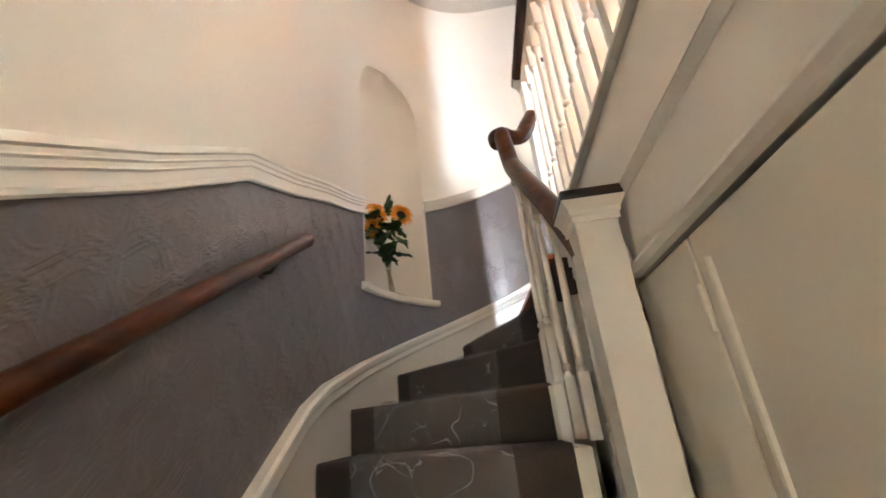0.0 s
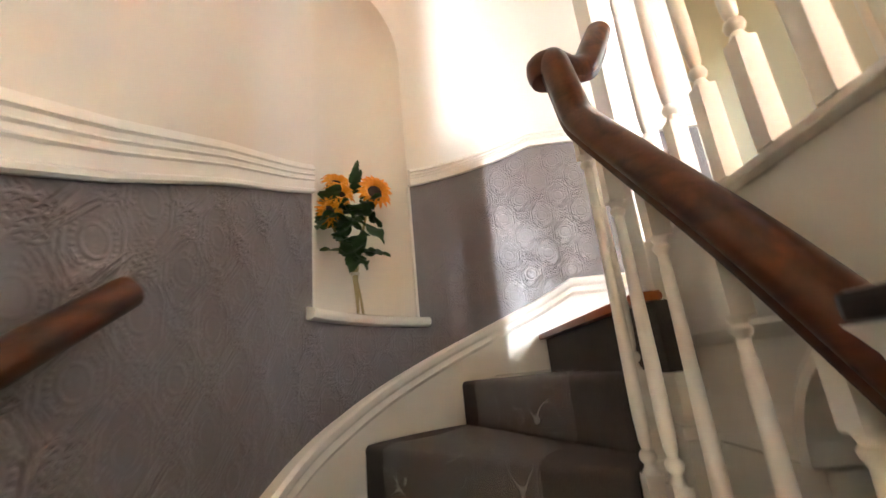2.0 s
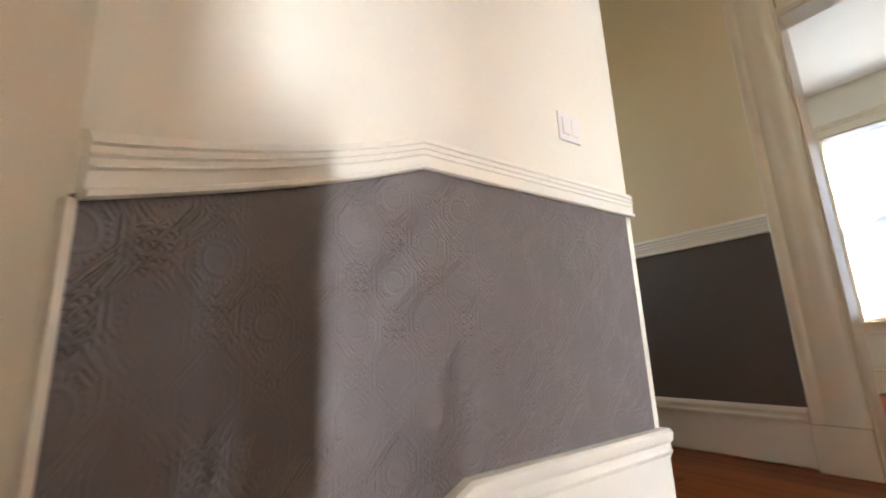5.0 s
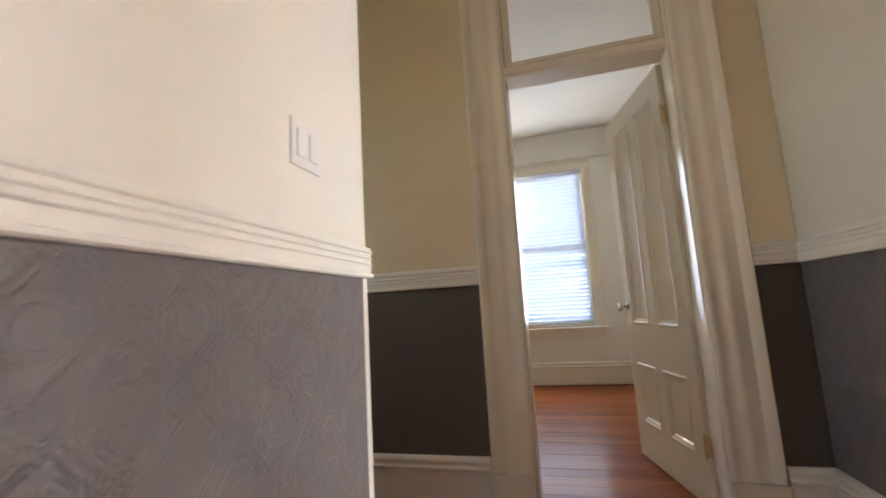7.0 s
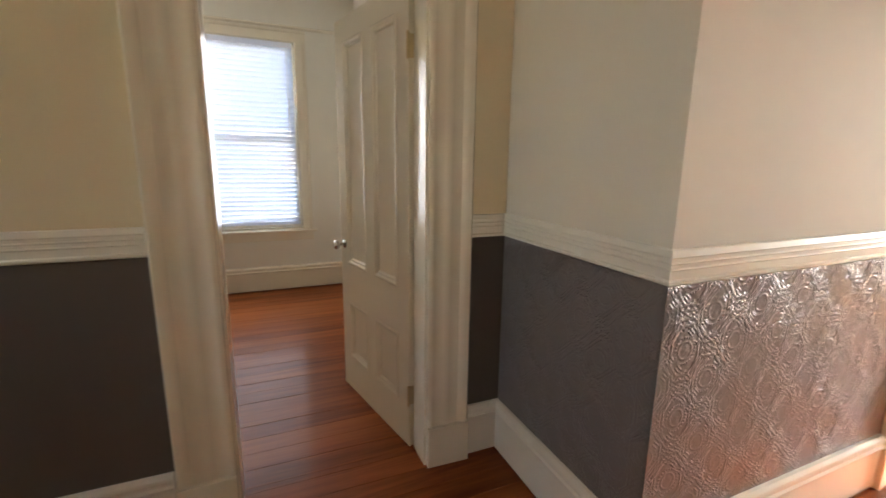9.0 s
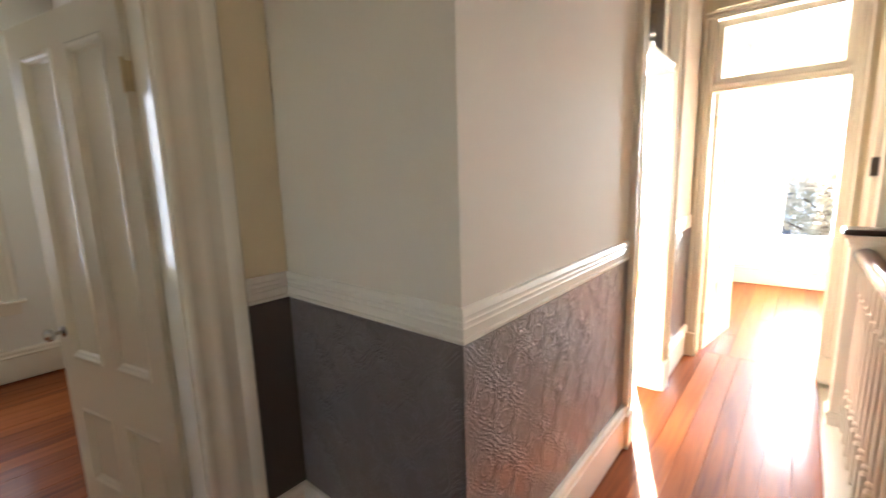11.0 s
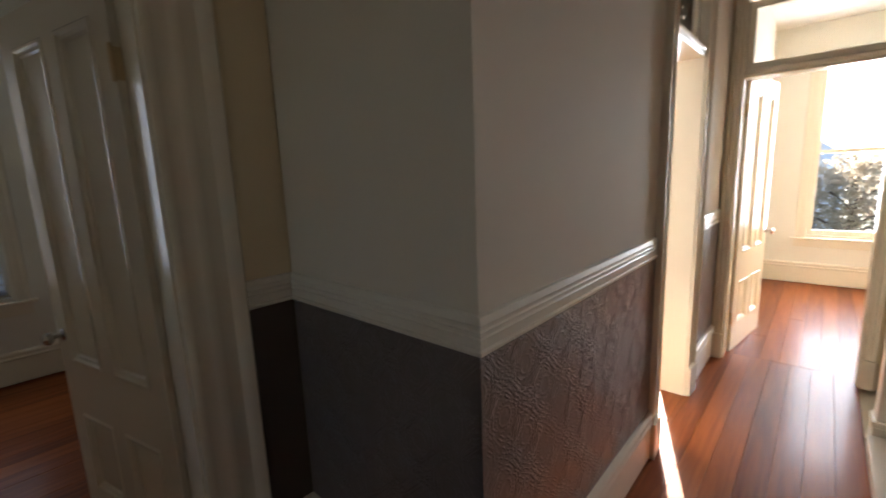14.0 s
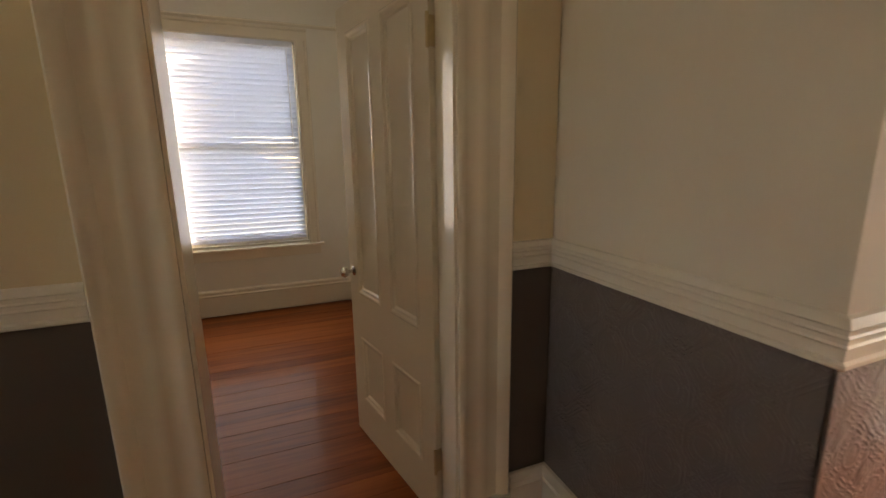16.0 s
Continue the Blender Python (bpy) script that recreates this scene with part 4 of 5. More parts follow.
def panel_door(name, label, w, h, m, knob_side=1, crystal=True):
    """Four-panel door, hinged at its origin, its width along x, both faces panelled."""
    ob = thing(name, label, "door", kind="structure")
    t = 0.018
    st, mr0, mr1 = 0.10, 0.54, 0.76
    bm = boxes([(0.003, st, -t, t, 0, h), (w - st, w - 0.003, -t, t, 0, h), (st, w - st, -t, t, 0, 0.20), (st, w - st, -t, t, mr0, mr1), (st, w - st, -t, t, h - 0.11, h), (w / 2 - 0.045, w / 2 + 0.045, -t, t, 0.20, mr0), (w / 2 - 0.045, w / 2 + 0.045, -t, t, mr1, h - 0.11)])
    part("frame", bm, TRIM, ob)
    for x0, x1 in ((st, w / 2 - 0.045), (w / 2 + 0.045, w - st)):
        for z0, z1 in ((0.20, mr0), (mr1, h - 0.11)):
            pn = part("panel", boxes([(x0 - 0.004, x1 + 0.004, -0.006, 0.006, z0 - 0.004, z1 + 0.004)]), TRIM, ob)
            for sg in (-1, 1):
                bm = bmesh.new()
                sec = [(0, -0.006), (0.0, 0.002), (0.006, 0.007), (0.014, 0.006), (0.020, 0.0), (0.030, -0.002), (0.036, -0.010)]
                o = [(x0, z0), (x1, z0), (x1, z1), (x0, z1)]
                rings = []
                for wdt, d in sec:
                    rings.append([bm.verts.new((x + (wdt if x == x0 else -wdt), sg * (t + d - 0.002), z + (wdt if z == z0 else -wdt))) for x, z in o])
                for a, c in zip(rings, rings[1:]):
                    for j in range(4):
                        bm.faces.new((a[j], a[(j + 1) % 4], c[(j + 1) % 4], c[j]))
                part("panel_moulding", bm, TRIM, pn)
    for sg in (-1, 1):
        bm = bmesh.new()
        lathe(bm, [(0.024, 0.0), (0.024, 0.003), (0.016, 0.007), (0.009, 0.010), (0.008, 0.028), (0.012, 0.032)], seg=16)
        rose = part("knob_rose", bm, CHROME, ob, "chromed metal knob rose and shank", True)
        rose.matrix_local = pose(w - 0.055, sg * t, 0.865, -90 * sg, 0, 0)
        bm = bmesh.new()
        lathe(bm, [(0.012, 0.030), (0.022, 0.036), (0.027, 0.047), (0.026, 0.056), (0.018, 0.064), (0.008, 0.066)], seg=10)
        kn = part("knob", bm, KNOB, rose, "faceted glass door knob")
    part("lock_plate", boxes([(w - 0.004, w - 0.001, -0.010, 0.010, 0.78, 0.95)]), METAL, ob, "dark metal lock edge plate")
    for z in (0.22, h - 0.30):
        bm = boxes([(-0.003, 0.0025, -0.020, 0.026, z, z + 0.09)])
        lathe(bm, [(0.006, z - 0.006), (0.0065, z), (0.0065, z + 0.09), (0.006, z + 0.096)], -0.004, 0.026, 8)
        part("hinge", bm, STEEL, ob, "worn brass butt hinge", True)
    ob.matrix_world = m
    return ob


KNOB = plain("cut-glass knob", (0.72, 0.72, 0.70), 0.04, 0.85)
CHROME = plain("dulled chrome", (0.50, 0.48, 0.45), 0.18, 1.0)
panel_door("door_1", "white four-panel door standing open into the back room", 0.762, 2.03, pose(XD + TH + 0.004, DW0 + 0.022, 0.008, 0, 0, 12.5))
panel_door("door_2", "white four-panel door standing open into the front room", 0.74, 2.05, pose(FD1 - 0.022, YS - TH - 0.004, 0.008, 0, 0, -98))

# skirting, dado and rail round the recess and the hall
wallrun = [(XD, DW0 - 0.188, 0), (XD, 0, 0), (0, 0, 0), (0, SD1 + 0.124, 0)]
for nm_, run in (("baseboard", wallrun), ("baseboard", [(0, SD0 - 0.124, 0), (0, YS + 0.03, 0)]), ("baseboard", [(XD, 3.2, 0), (XD, DW1 + 0.188, 0)])):
    bm = bmesh.new()
    mould(bm, run, BASE)
    structure(nm_, bm, WHITE, "white moulded baseboard", "trim")
    bm = bmesh.new()
    mould(bm, [(x, y, 1.027) for x, y, z in run], [(o, u * 1.05) for o, u in RAIL])
    structure("dado_rail", bm, WHITE, "white moulded dado rail", "trim")
skin("dado_recess", (XD, DW0 - 0.18), (XD, 0.0), 0.245, 1.03, (-1, 0), DADO_FLAT, "dark brown-grey flat dado beside the door")
skin("dado_return", (XD, 0.0), (0.0, 0.0), 0.245, 1.03, (0, 1), DADO, "grey embossed paper below the dado rail")
skin("dado_hall", (0.0, 0.005), (0.0, SD1 + 0.11), 0.245, 1.03, (-1, 0), DADO, "grey embossed paper below the dado rail")
skin("dado_hall_far", (0.0, SD0 - 0.11), (0.0, YS), 0.245, 1.03, (-1, 0), DADO, "grey embossed paper below the dado rail")
skin("dado_passage", (XD, 3.2), (XD, DW1 + 0.18), 0.245, 1.03, (-1, 0), DADO_FLAT, "dark brown-grey flat dado beside the door")

# ---- windows ----
BLIND = plain("white blind slat", (0.80, 0.80, 0.80), 0.45, var=0.03)
_b = BLIND.node_tree.nodes["Principled BSDF"]
_b.inputs["Transmission Weight"].default_value = 0.0
_tl, _mx = BLIND.node_tree.nodes.new("ShaderNodeBsdfTranslucent"), BLIND.node_tree.nodes.new("ShaderNodeMixShader")
_tl.inputs[0].default_value = (0.76, 0.79, 0.88, 1)
_mx.inputs[0].default_value = 0.58
BLIND.node_tree.links.new(_b.outputs[0], _mx.inputs[1])
BLIND.node_tree.links.new(_tl.outputs[0], _mx.inputs[2])
BLIND.node_tree.links.new(_mx.outputs[0], BLIND.node_tree.nodes["Material Output"].inputs[0])


def sash_window(name, label, w, z0, z1, m, depth=0.16):
    """Double-hung window: its width along x, the room on its -y side."""
    ob = thing(name, label, "window", kind="structure")
    bm = bmesh.new()
    for a, sg in ((-w / 2 + 0.01, -1), (w / 2 - 0.01, 1)):
        extrude_section(bm, (a, 0, z0 - 0.01), (sg, 0, 0), (0, -1, 0), (0, 0, 1), z1 - z0, [(0, 0), (0, 0.014), (0.014, 0.018), (0.022, 0.014), (0.07, 0.016), (0.078, 0.024), (0.096, 0.026), (0.100, 0)])
    extrude_section(bm, (-w / 2 - 0.09, 0, z1 - 0.012), (0, 0, 1), (0, -1, 0), (1, 0, 0), w + 0.18, [(0, 0), (0, 0.016), (0.075, 0.018), (0.084, 0.03), (0.10, 0.034), (0.104, 0)])
    part("window_frame", bm, TRIM, ob, "white moulded window casing")
    bm = boxes([(-w / 2 - 0.12, w / 2 + 0.12, -0.055, 0.03, z0 - 0.035, z0 - 0.011)], 0.005)
    box(bm, -w / 2 - 0.09, w / 2 + 0.09, -0.02, 0.0, z0 - 0.12, z0 - 0.036, 0.003)
    part("window_sill", bm, TRIM, ob, "white window stool and apron")
    part("reveal", boxes([(-w / 2, -w / 2 + 0.018, 0.0, depth, z0, z1), (w / 2 - 0.018, w / 2, 0.0, depth, z0, z1), (-w / 2 + 0.018, w / 2 - 0.018, 0.0, depth, z1 - 0.018, z1), (-w / 2 + 0.018, w / 2 - 0.018, 0.031, depth, z0 - 0.01, z0 + 0.012)]), TRIM, ob)
    zm = (z0 + z1) / 2
    for y_, a, c in ((0.075, z0 + 0.012, zm + 0.02), (0.112, zm - 0.02, z1 - 0.018)):
        e = w / 2 - 0.018
        bm = boxes([(-e, -e + 0.045, y_, y_ + 0.034, a, c), (e - 0.045, e, y_, y_ + 0.034, a, c), (-e + 0.045, e - 0.045, y_, y_ + 0.034, a, a + (0.06 if y_ < 0.1 else 0.035)), (-e + 0.045, e - 0.045, y_, y_ + 0.034, c - (0.035 if y_ < 0.1 else 0.045), c)])
        sash = part("sash", bm, TRIM, ob, "white wooden sash")
        g = part("pane", boxes([(-e + 0.04, e - 0.04, y_ + 0.014, y_ + 0.018, a + 0.03, c - 0.03)]), GLASS, sash, "clear window pane")
        g.visible_shadow = False
    ob.matrix_world = m
    return ob


sash_window("window_1", "white double-hung window behind a lowered blind", 1.12, 0.64, 2.46, pose(3.9, 1.13, 0, 0, 0, -90))
sash_window("window_2", "tall white double-hung window in the bright front room", 0.86, 0.56, 2.50, pose(-0.85, YF, 0, 0, 0, 180))
sash_window("window_3", "tall white double-hung window of the sunlit side room", 1.10, 0.56, 2.50, pose(1.55, YF, 0, 0, 0, 180))

# added window, never in view; it only lights the recess
sash_window("added_window", "small white sash window added out of view to light the passage", 0.32, 0.96, 2.30, pose(0.42, 3.2, 0, 0, 0, 0), 0.13)

blind = thing("venetian_blind", "white venetian blind lowered over the back room window", "blind")
part("headrail", boxes([(3.905, 3.955, 0.605, 1.655, 2.39, 2.44)], 0.004), BLIND, blind)
part("bottom_rail", boxes([(3.910, 3.950, 0.605, 1.655, 0.683, 0.712)], 0.006), BLIND, blind)
slat = None
for k in range(37):
    if slat is None:
        bm = bmesh.new()
        sec = [(-0.025, -0.003), (-0.012, 0.0005), (0, 0.0015), (0.012, 0.0005), (0.025, -0.003), (0.025, -0.0042), (0.012, -0.0007), (0, 0.0003), (-0.012, -0.0007), (-0.025, -0.0042)]
        extrude_section(bm, (0, -0.522, 0), (1, 0, 0), (0, 0, 1), (0, 1, 0), 1.044, sec)
        slat = ob = part("slat", bm, BLIND, blind)
    else:
        ob = new("slat", slat.data)
        ob.parent = blind
    ob.location = (3.930, 1.13, 2.365 - k * 0.0452)
    ob.rotation_euler = (radians(random.uniform(-0.25, 0.25)), radians(57 + random.uniform(-2.5, 2.5)), 0)
for y_ in (0.72, 1.13, 1.54):
    part("ladder_cord", boxes([(3.9035, 3.9050, y_ - 0.001, y_ + 0.001, 0.712, 2.39)]), BLIND, blind)
bm = bmesh.new()
lathe(bm, [(0.004, 1.55), (0.004, 2.36)], 3.89, 0.66, 8)
part("tilt_wand", bm, PLASTIC, blind, "clear plastic tilt wand", True)

for nm_, run in (("baseboard_back_room", [(3.9, 3.2, 0), (3.9, 0.0, 0), (XD + TH, 0.0, 0)]), ("baseboard_front_room", [(0.0, YS - TH - 0.8, 0), (0.0, YF, 0), (-2.6, YF, 0)]), ("baseboard_side_room", [(3.9, YF, 0), (TH, YF, 0)])):
    bm = bmesh.new()
    mould(bm, run, [(o, u) for o, u in BASE])
    structure(nm_, bm, TRIM, "white moulded baseboard of the room", "trim")
bm = bmesh.new()
mould(bm, [(3.9, 3.2, 2.56), (3.9, 0.0, 2.56), (XD + TH, 0.0, 2.56)], [(0, 0), (0.012, 0.004), (0.020, 0.016), (0.014, 0.028), (0, 0.034)])
structure("picture_rail", bm, TRIM, "white picture rail in the back room", "trim")

# ---- small fittings ----
sw = thing("light_switch", "white double rocker switch plate on the landing wall", "light switch")
part("plate", boxes([(-0.398, -0.280, YN - 0.008, YN - 0.0005, 1.272, 1.386)], 0.003), PLASTIC, sw)
for x_ in (-0.364, -0.314):
    part("rocker", boxes([(x_ - 0.0165, x_ + 0.0165, YN - 0.0125, YN - 0.007, 1.296, 1.362)], 0.002), PLASTIC, sw)

# cased doorway at the hall's west side with its closed door
side = thing("door_3", "white door and casing at the hall's west side", "door", kind="structure")
bm = bmesh.new()
extrude_section(bm, (-0.93, -2.255, 0.0), (0, -1, 0), (1, 0, 0), (0, 0, 1), 2.2, [(0, 0), (0, 0.026), (0.012, 0.030), (0.030, 0.020), (0.08, 0.018), (0.10, 0.028), (0.115, 0.028), (0.12, 0)])
part("casing", bm, TRIM, side, "white moulded casing")
part("leaf", boxes([(-1.02, -0.985, -2.80, -2.376, 0.01, 2.2)], 0.003), TRIM, side)
part("hinge", boxes([(-0.929, -0.897, -2.2545, -2.2465, 1.395, 1.490)], 0.002), METAL, side, "dark old metal hinge")
structure("wall_hall_west_end", boxes([(-0.99, -0.93, -2.25, -2.12, 0, TOP)]), CREAM, "cream wall end beside the newel", "wall")

# ---- sunflowers ----
STEMG = plain("green flower stem", (0.36, 0.29, 0.12), 0.5)
LEAFG = plain("dark green sunflower leaf", (0.035, 0.085, 0.018), 0.45, scale=40, var=0.4)
PETAL = plain("golden orange petal", (0.84, 0.31, 0.012), 0.5, scale=50, var=0.25)
SEED = plain("dark brown seed disc", (0.035, 0.016, 0.008), 0.8, scale=300, var=0.6)
TIE = plain("clear rubber band", (0.6, 0.55, 0.42), 0.4)
bouq = thing("sunflower_bouquet", "tied bunch of orange sunflowers leaning in the niche", "flowers")
FOOT, NECK = Vector((-1.860, 1.045, NZ0 + 0.009)), Vector((-1.872, 1.055, 0.30))


def leaf_mesh(L, W):
    bm = bmesh.new()
    n_ = 9
    rows = []
    for i in range(n_):
        t = i / (n_ - 1)
        w = W * math.sin(math.pi * min(1, t ** 0.62)) * (1.0 if i % 2 else 0.88) + 0.001
        bend = -0.25 * L * t * t
        rows.append([bm.verts.new((L * t, s * w, bend + 0.16 * W * abs(s) - 0.01 * math.sin(9 * t) * s)) for s in (-1, -0.5, 0, 0.5, 1)])
    for a, c in zip(rows, rows[1:]):
        for j in range(4):
            bm.faces.new((a[j], a[j + 1], c[j + 1], c[j]))
    return bm


def flower_head(at, face, r):
    d = Vector(face).normalized()
    q = d.to_track_quat("Z", "Y").to_matrix().to_4x4()
    m = Matrix.Translation(at) @ q
    bm = bmesh.new()
    lathe(bm, [(0.018, -0.016), (r * 0.40, -0.006), (r * 0.44, 0.002), (r * 0.40, 0.009), (r * 0.22, 0.008), (0.002, 0.004)], seg=20)
    disc = part("seed_disc", bm, SEED, bouq, "dark brown seed disc", True)
    disc.matrix_local = m
    for ring, (cnt, tilt, ln) in enumerate(((19, 12, 1.0), (17, 28, 0.92))):
        for k in range(cnt):
            a = 2 * math.pi * (k + 0.5 * ring) / cnt + random.uniform(-0.07, 0.07)
            L = r * 0.70 * ln * random.uniform(0.85, 1.1)
            bm = bmesh.new()
            rows = []
            for i in range(6):
                t = i / 5
                w = r * 0.135 * math.sin(math.pi * min(0.98, 0.14 + 0.84 * t)) ** 0.8
                z_ = 0.03 * math.sin(t * 2.2) * (1 if tilt > 20 else 0.5) - 0.022 * t * t
                rows.append([bm.verts.new((L * t, w * s, z_ + 0.004 * abs(s))) for s in (-1, 0, 1)])
            for x, y in zip(rows, rows[1:]):
                for j in range(2):
                    bm.faces.new((x[j], x[j + 1], y[j + 1], y[j]))
            pt = part("petal", bm, PETAL, disc, "", True)
            pt.matrix_local = Matrix.Rotation(a, 4, "Z") @ Matrix.Translation((r * 0.40, 0, 0.001)) @ Matrix.Rotation(radians(random.uniform(-14, 8) - tilt * 0.5), 4, "Y")
    for k in range(8):
        a = 2 * math.pi * k / 8 + 0.2
        sep_ = part("sepal", leaf_mesh(r * 0.55, r * 0.13), LEAFG, disc, "", True)
        sep_.matrix_local = Matrix.Rotation(a, 4, "Z") @ Matrix.Translation((r * 0.2, 0, -0.012)) @ Matrix.Rotation(radians(18), 4, "Y")


HEADS = [((-1.772, 1.055, 0.664), (0.50, -0.85, 0.12), 0.078), ((-1.930, 1.01, 0.704), (0.45, -0.75, 0.60), 0.062), ((-1.912, 0.985, 0.640), (0.55, -0.80, 0.42), 0.066), ((-1.952, 0.965, 0.560), (0.75, -0.60, -0.05), 0.064)]
for k, (at, face, r) in enumerate(HEADS):
    flower_head(at, face, r)
    foot = FOOT + Vector((0.012 * math.cos(k * 1.7 + 1), 0.012 * math.sin(k * 1.7 + 1), 0)) - (Vector(at) - NECK) * Vector((0.10, 0.10, 0))
    end = Vector(at) - Vector(face).normalized() * 0.015
    bm = bmesh.new()
    tube(bm, smooth_path([foot, NECK + Vector((0.008 * math.cos(k * 1.6), 0.008 * math.sin(k * 1.6), 0)), NECK.lerp(end, 0.6) + Vector((-0.01, 0.015, 0.02)), end], 6), circle(0.0055, 8), (0.3, 1, 0.1))
    part("stem", bm, STEMG, bouq, "", True)
rl = random.Random(5)
for k in range(40):
    h_ = rl.uniform(0.36, 0.64)
    src = Vector(HEADS[k % 4][0])
    base_ = NECK.lerp(src, (h_ - 0.30) / (src.z - 0.30) * 0.92)
    a = rl.uniform(-150, 30)
    L = rl.uniform(0.075, 0.135)
    lf = part("leaf", leaf_mesh(L, L * 0.40), LEAFG, bouq, "", True)
    lf.matrix_local = Matrix.Translation(base_) @ Matrix.Rotation(radians(a), 4, "Z") @ Matrix.Rotation(radians(rl.uniform(-35, 45)), 4, "Y") @ Matrix.Rotation(radians(rl.uniform(-40, 40)), 4, "X")
for zt, tl in ((0.70, -78), (0.66, -60)):
    lf = part("leaf", leaf_mesh(0.11, 0.026), LEAFG, bouq, "", True)
    lf.matrix_local = Matrix.Translation((-1.855, 1.03, zt)) @ Matrix.Rotation(radians(-50), 4, "Z") @ Matrix.Rotation(radians(tl), 4, "Y")
bm = bmesh.new()
lathe(bm, [(0.018, -0.006), (0.0195, -0.004), (0.0195, 0.004), (0.018, 0.006)], seg=16)
part("tie", bm, TIE, bouq, "band tying the stems", True).location = NECK

# ---- outside ----
GROUND = plain("dry grass and asphalt", (0.16, 0.17, 0.12), 0.9, scale=0.4, var=0.4)
structure("ground", boxes([(-400, 400, -700, 300, -5.8, -5.6)]), GROUND, "street and lawns around the house", "ground")
SIDING = plain("pale blue-grey clapboard", (0.66, 0.70, 0.76), 0.6, scale=3, var=0.1)
ROOF = plain("grey shingle roof", (0.50, 0.53, 0.60), 0.8, scale=8, var=0.3)
BARK = plain("brown bark", (0.10, 0.07, 0.05), 0.9, scale=20, var=0.4)
FOL = plain("autumn foliage", (0.13, 0.16, 0.12), 0.6, scale=2.0, var=0.5)
FOLB = plain("orange autumn foliage", (0.17, 0.13, 0.08), 0.6, scale=2.0, var=0.5)
DARKGLASS = plain("dark house window", (0.05, 0.06, 0.08), 0.1)


for _m, _c in ((FOL, (0.50, 0.58, 0.55, 1)), (FOLB, (0.60, 0.52, 0.40, 1))):
    _n, _l = _m.node_tree.nodes, _m.node_tree.links
    _t, _x = _n.new("ShaderNodeBsdfTranslucent"), _n.new("ShaderNodeMixShader")
    _t.inputs[0].default_value = _c
    _l.new(_n["Principled BSDF"].outputs[0], _x.inputs[1])
    _l.new(_t.outputs[0], _x.inputs[2])
    _l.new(_x.outputs[0], _n["Material Output"].inputs[0])


def house(x, y, w, d, h, rz):
    ob = thing("house", "pale clapboard house across the street", "house", "houses outside")
    part("wall", boxes([(-w / 2, w / 2, -d / 2, d / 2, 0, h)]), SIDING, ob)
    bm = bmesh.new()
    v = [bm.verts.new(p) for p in ((-w / 2 - 0.4, -d / 2 - 0.4, h), (w / 2 + 0.4, -d / 2 - 0.4, h), (w / 2 + 0.4, d / 2 + 0.4, h), (-w / 2 - 0.4, d / 2 + 0.4, h), (0, -d / 2 - 0.4, h + w * 0.4), (0, d / 2 + 0.4, h + w * 0.4))]
    for q in ((0, 1, 4), (2, 3, 5), (1, 2, 5, 4), (3, 0, 4, 5), (3, 2, 1, 0)):
        bm.faces.new([v[i] for i in q])
    part("roof", bm, ROOF, ob)
    for z in (1.2, 4.2):
        for k in (-1, 0, 1):
            part("window", boxes([(k * w * 0.3 - 0.5, k * w * 0.3 + 0.5, d / 2 - 0.05, d / 2 + 0.04, z, z + 1.6)]), DARKGLASS, ob)
    ob.matrix_world = pose(x, y, -5.6, 0, 0, rz)
    return ob


def tree(x, y, h, mt, lab, seed):
    rt = random.Random(seed)
    ob = thing("tree", lab, "tree", "street trees")
    bm = bmesh.new()
    tube(bm, smooth_path([(0, 0, 0), (0.1, 0.05, h * 0.3), (-0.05, 0.1, h * 0.6), (0.1, 0, h * 0.85)], 4), circle(0.17, 8), (0, 1, 0))
    for k in range(7):
        a = k * 2.4
        z0 = h * (0.35 + 0.07 * k)
        tube(bm, [Vector((0, 0, z0)), Vector((math.cos(a) * h * 0.12, math.sin(a) * h * 0.12, z0 + h * 0.1)), Vector((math.cos(a) * h * 0.24, math.sin(a) * h * 0.24, z0 + h * 0.17))], circle(0.06, 6), (0, 0.1, 1))
    part("trunk", bm, BARK, ob, "", True)
    vs, fs = [], []
    for k in range(2600):
        while True:
            p = Vector((rt.uniform(-1, 1), rt.uniform(-1, 1), rt.uniform(-1, 1)))
            if p.length < 1 and noise.noise(p * 2.3 + Vector((seed, 0, 0))) > -0.08:
                break
        c = Vector((p.x * h * 0.32, p.y * h * 0.32, h * 0.68 + p.z * h * 0.36))
        u = Vector((rt.gauss(0, 1), rt.gauss(0, 1), rt.gauss(0, 1))).normalized() * rt.uniform(0.10, 0.22)
        w = u.cross(Vector((rt.gauss(0, 1), rt.gauss(0, 1), rt.gauss(0, 1)))).normalized() * rt.uniform(0.06, 0.13)
        b0 = len(vs)
        vs += [c - u, c + w, c + u, c - w]
        fs.append((b0, b0 + 1, b0 + 2, b0 + 3))
    me = bpy.data.meshes.new("crown")
    me.from_pydata(vs, [], fs)
    me.materials.append(mt)
    cr = new("crown", me)
    cr.parent = ob
    ob.location = (x, y, -5.6)
    return ob


for x, y, w, d, h, rz in ((-10, -46, 10, 11, 6.5, 0), (3, -47, 9, 11, 7.0, 0), (15, -46, 10, 11, 6.2, 0), (19.0, 3.5, 9, 12, 5.4, -90)):
    house(x, y, w, d, h, rz)
for k, (x, y, h) in enumerate(((-5.5, -24, 7.6), (-1.8, -33, 7.2), (4.5, -26, 7.4), (9.5, -34, 8.0), (-12, -34, 9.0))):
    tree(x, y, h, FOLB if k % 2 else FOL, "street tree with thinning autumn leaves", k + 3)

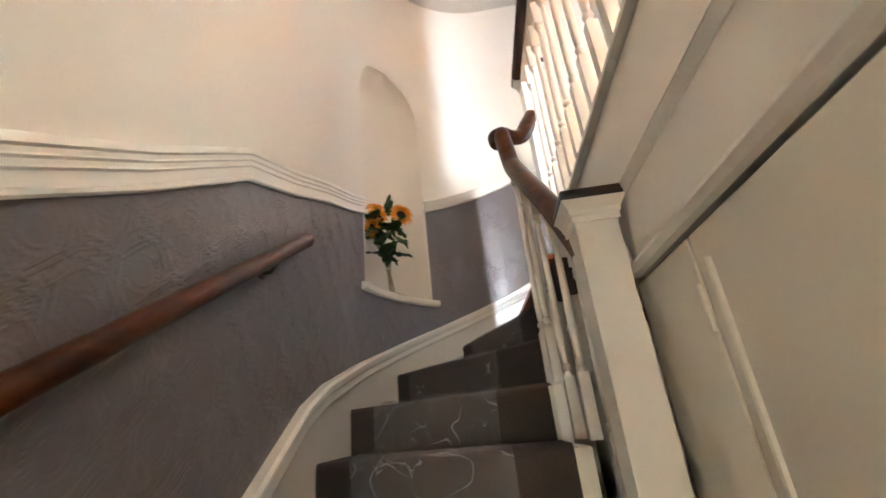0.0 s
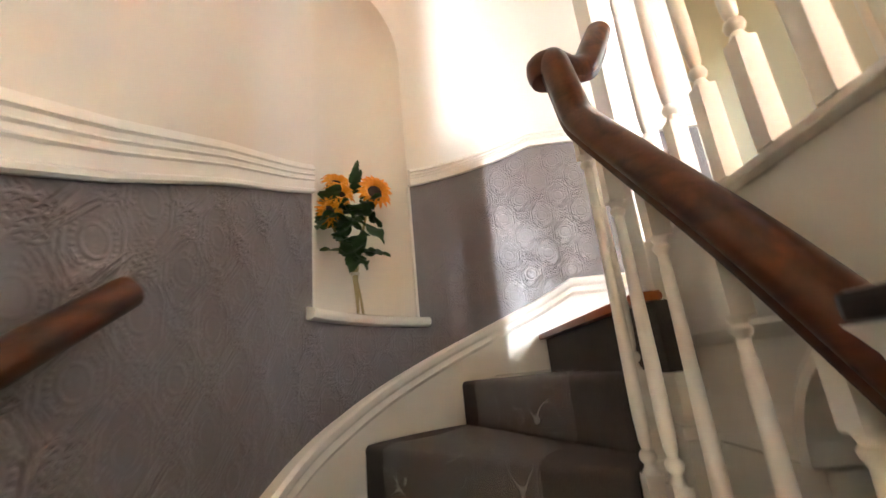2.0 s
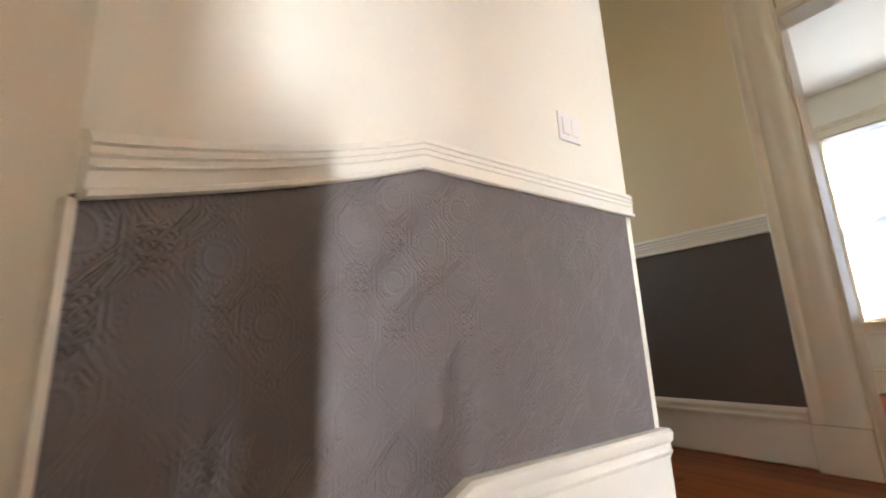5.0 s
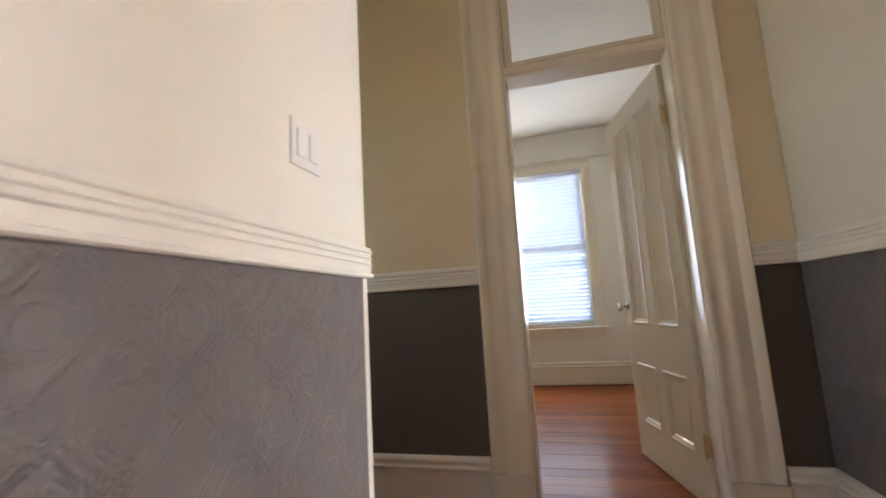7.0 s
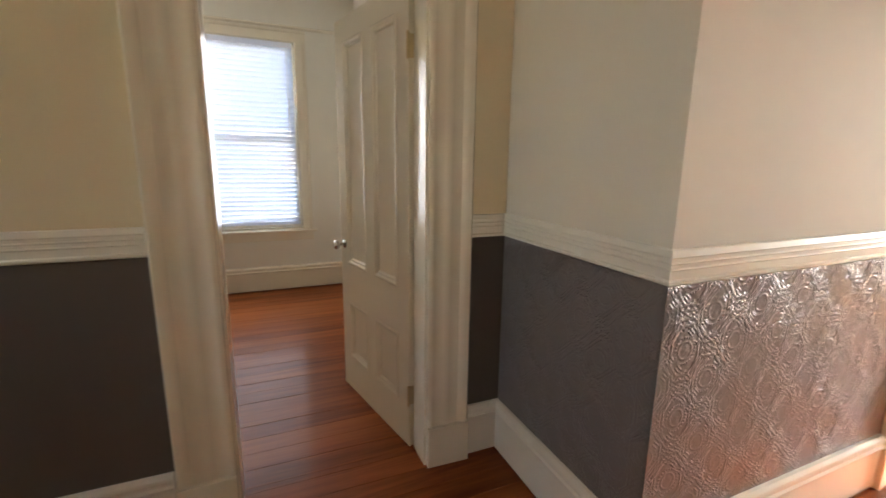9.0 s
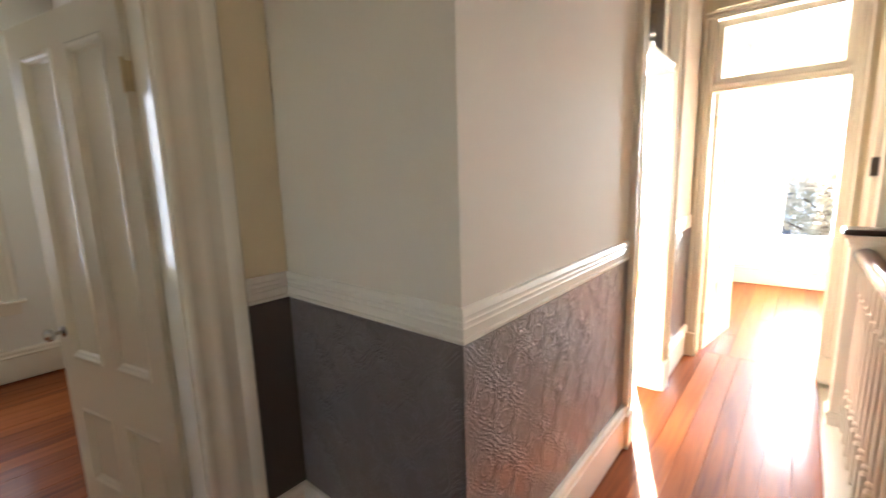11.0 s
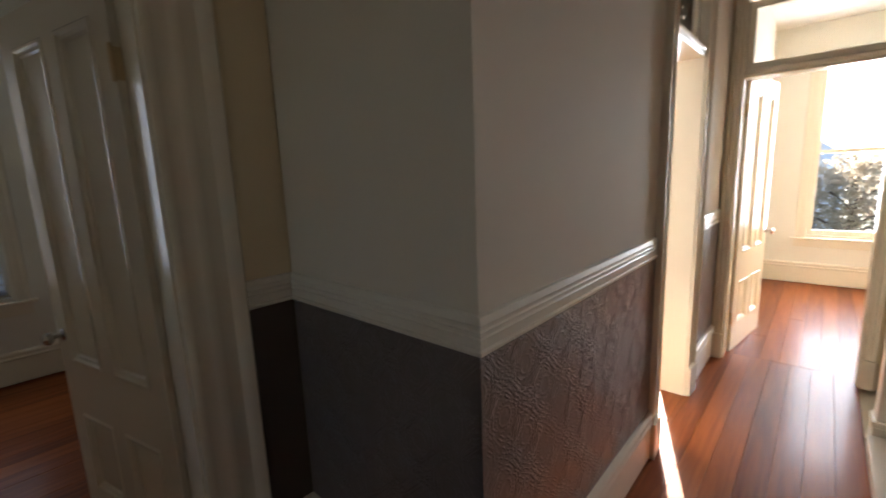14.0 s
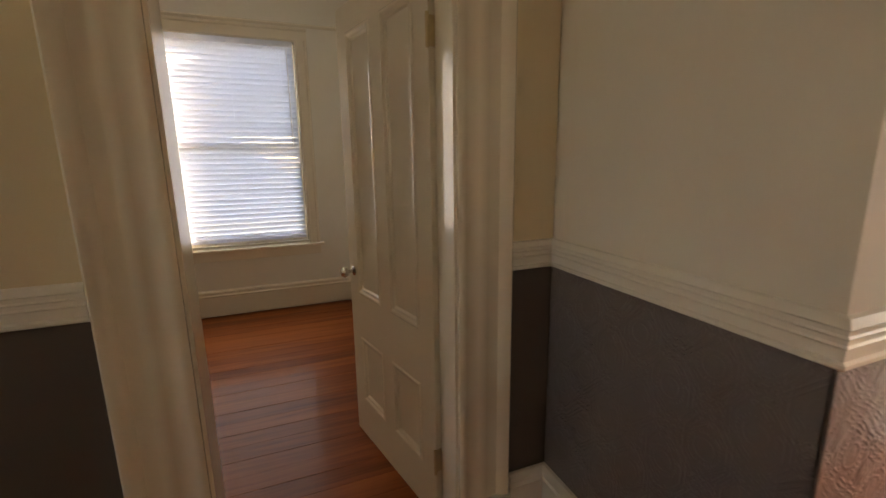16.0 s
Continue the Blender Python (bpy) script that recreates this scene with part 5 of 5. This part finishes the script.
# ---- floor boards, along the house ----
def boards(owner, x0, x1, y0, y1, seed, w=0.115, cut=()):
    rb = random.Random(seed)
    x = x0
    while x < x1 - 0.004:
        xe = min(x + w, x1)
        y = y0
        lim = [(y0, y1)]
        for cx0, cx1, cy0, cy1 in cut:
            if x < cx1 and xe > cx0:
                lim = [(a, b_) for l0, l1 in lim for a, b_ in ((l0, min(l1, cy0)), (max(l0, cy1), l1)) if b_ - a > 0.02]
        for l0, l1 in lim:
            y = l0
            while y < l1 - 0.01:
                ye = min(l1, y + rb.uniform(1.6, 3.6))
                if l1 - ye < 0.5:
                    ye = l1
                dz = rb.uniform(-0.0007, 0.0007)
                bm = bmesh.new()
                g = 0.0004
                a = [bm.verts.new(p) for p in ((x + g, y + g, -0.022), (xe - g, y + g, -0.022), (xe - g, ye - g, -0.022), (x + g, ye - g, -0.022))]
                b1 = [bm.verts.new(p) for p in ((x + g, y + g, -0.002 + dz), (xe - g, y + g, -0.002 + dz), (xe - g, ye - g, -0.002 + dz), (x + g, ye - g, -0.002 + dz))]
                e = 0.0007
                c = [bm.verts.new(p) for p in ((x + g + e, y + g + e, dz), (xe - g - e, y + g + e, dz), (xe - g - e, ye - g - e, dz), (x + g + e, ye - g - e, dz))]
                for lo, hi in ((a, b1), (b1, c)):
                    for j in range(4):
                        bm.faces.new((lo[j], lo[(j + 1) % 4], hi[(j + 1) % 4], hi[j]))
                bm.faces.new(c)
                part("board", bm, FLOOR, owner)
                y = ye
        x = xe


fl = thing("floor", "red-brown varnished fir boards", "floor", kind="structure")
boards(fl, -0.83, 0.0, YS - TH, 0.47, 1)
boards(fl, -0.935, 0.0, 0.47, YN, 2)
boards(fl, 0.0, XD + TH, 0.0, 3.2, 3)
boards(fl, 0.0, TH, SD0, SD1, 8)
fl2 = thing("floor", "red-brown varnished fir boards of the back room", "floor", kind="structure")
boards(fl2, XD + TH, 3.9, 0.0, 3.2, 4)
fl3 = thing("floor", "red-brown varnished fir boards of the front room", "floor", kind="structure")
boards(fl3, -2.6, 0.0, YF, YS - TH, 5)
fl4 = thing("floor", "sunlit red-brown fir boards of the side room", "floor", kind="structure")
boards(fl4, TH, 3.9, YF, -TH, 6)
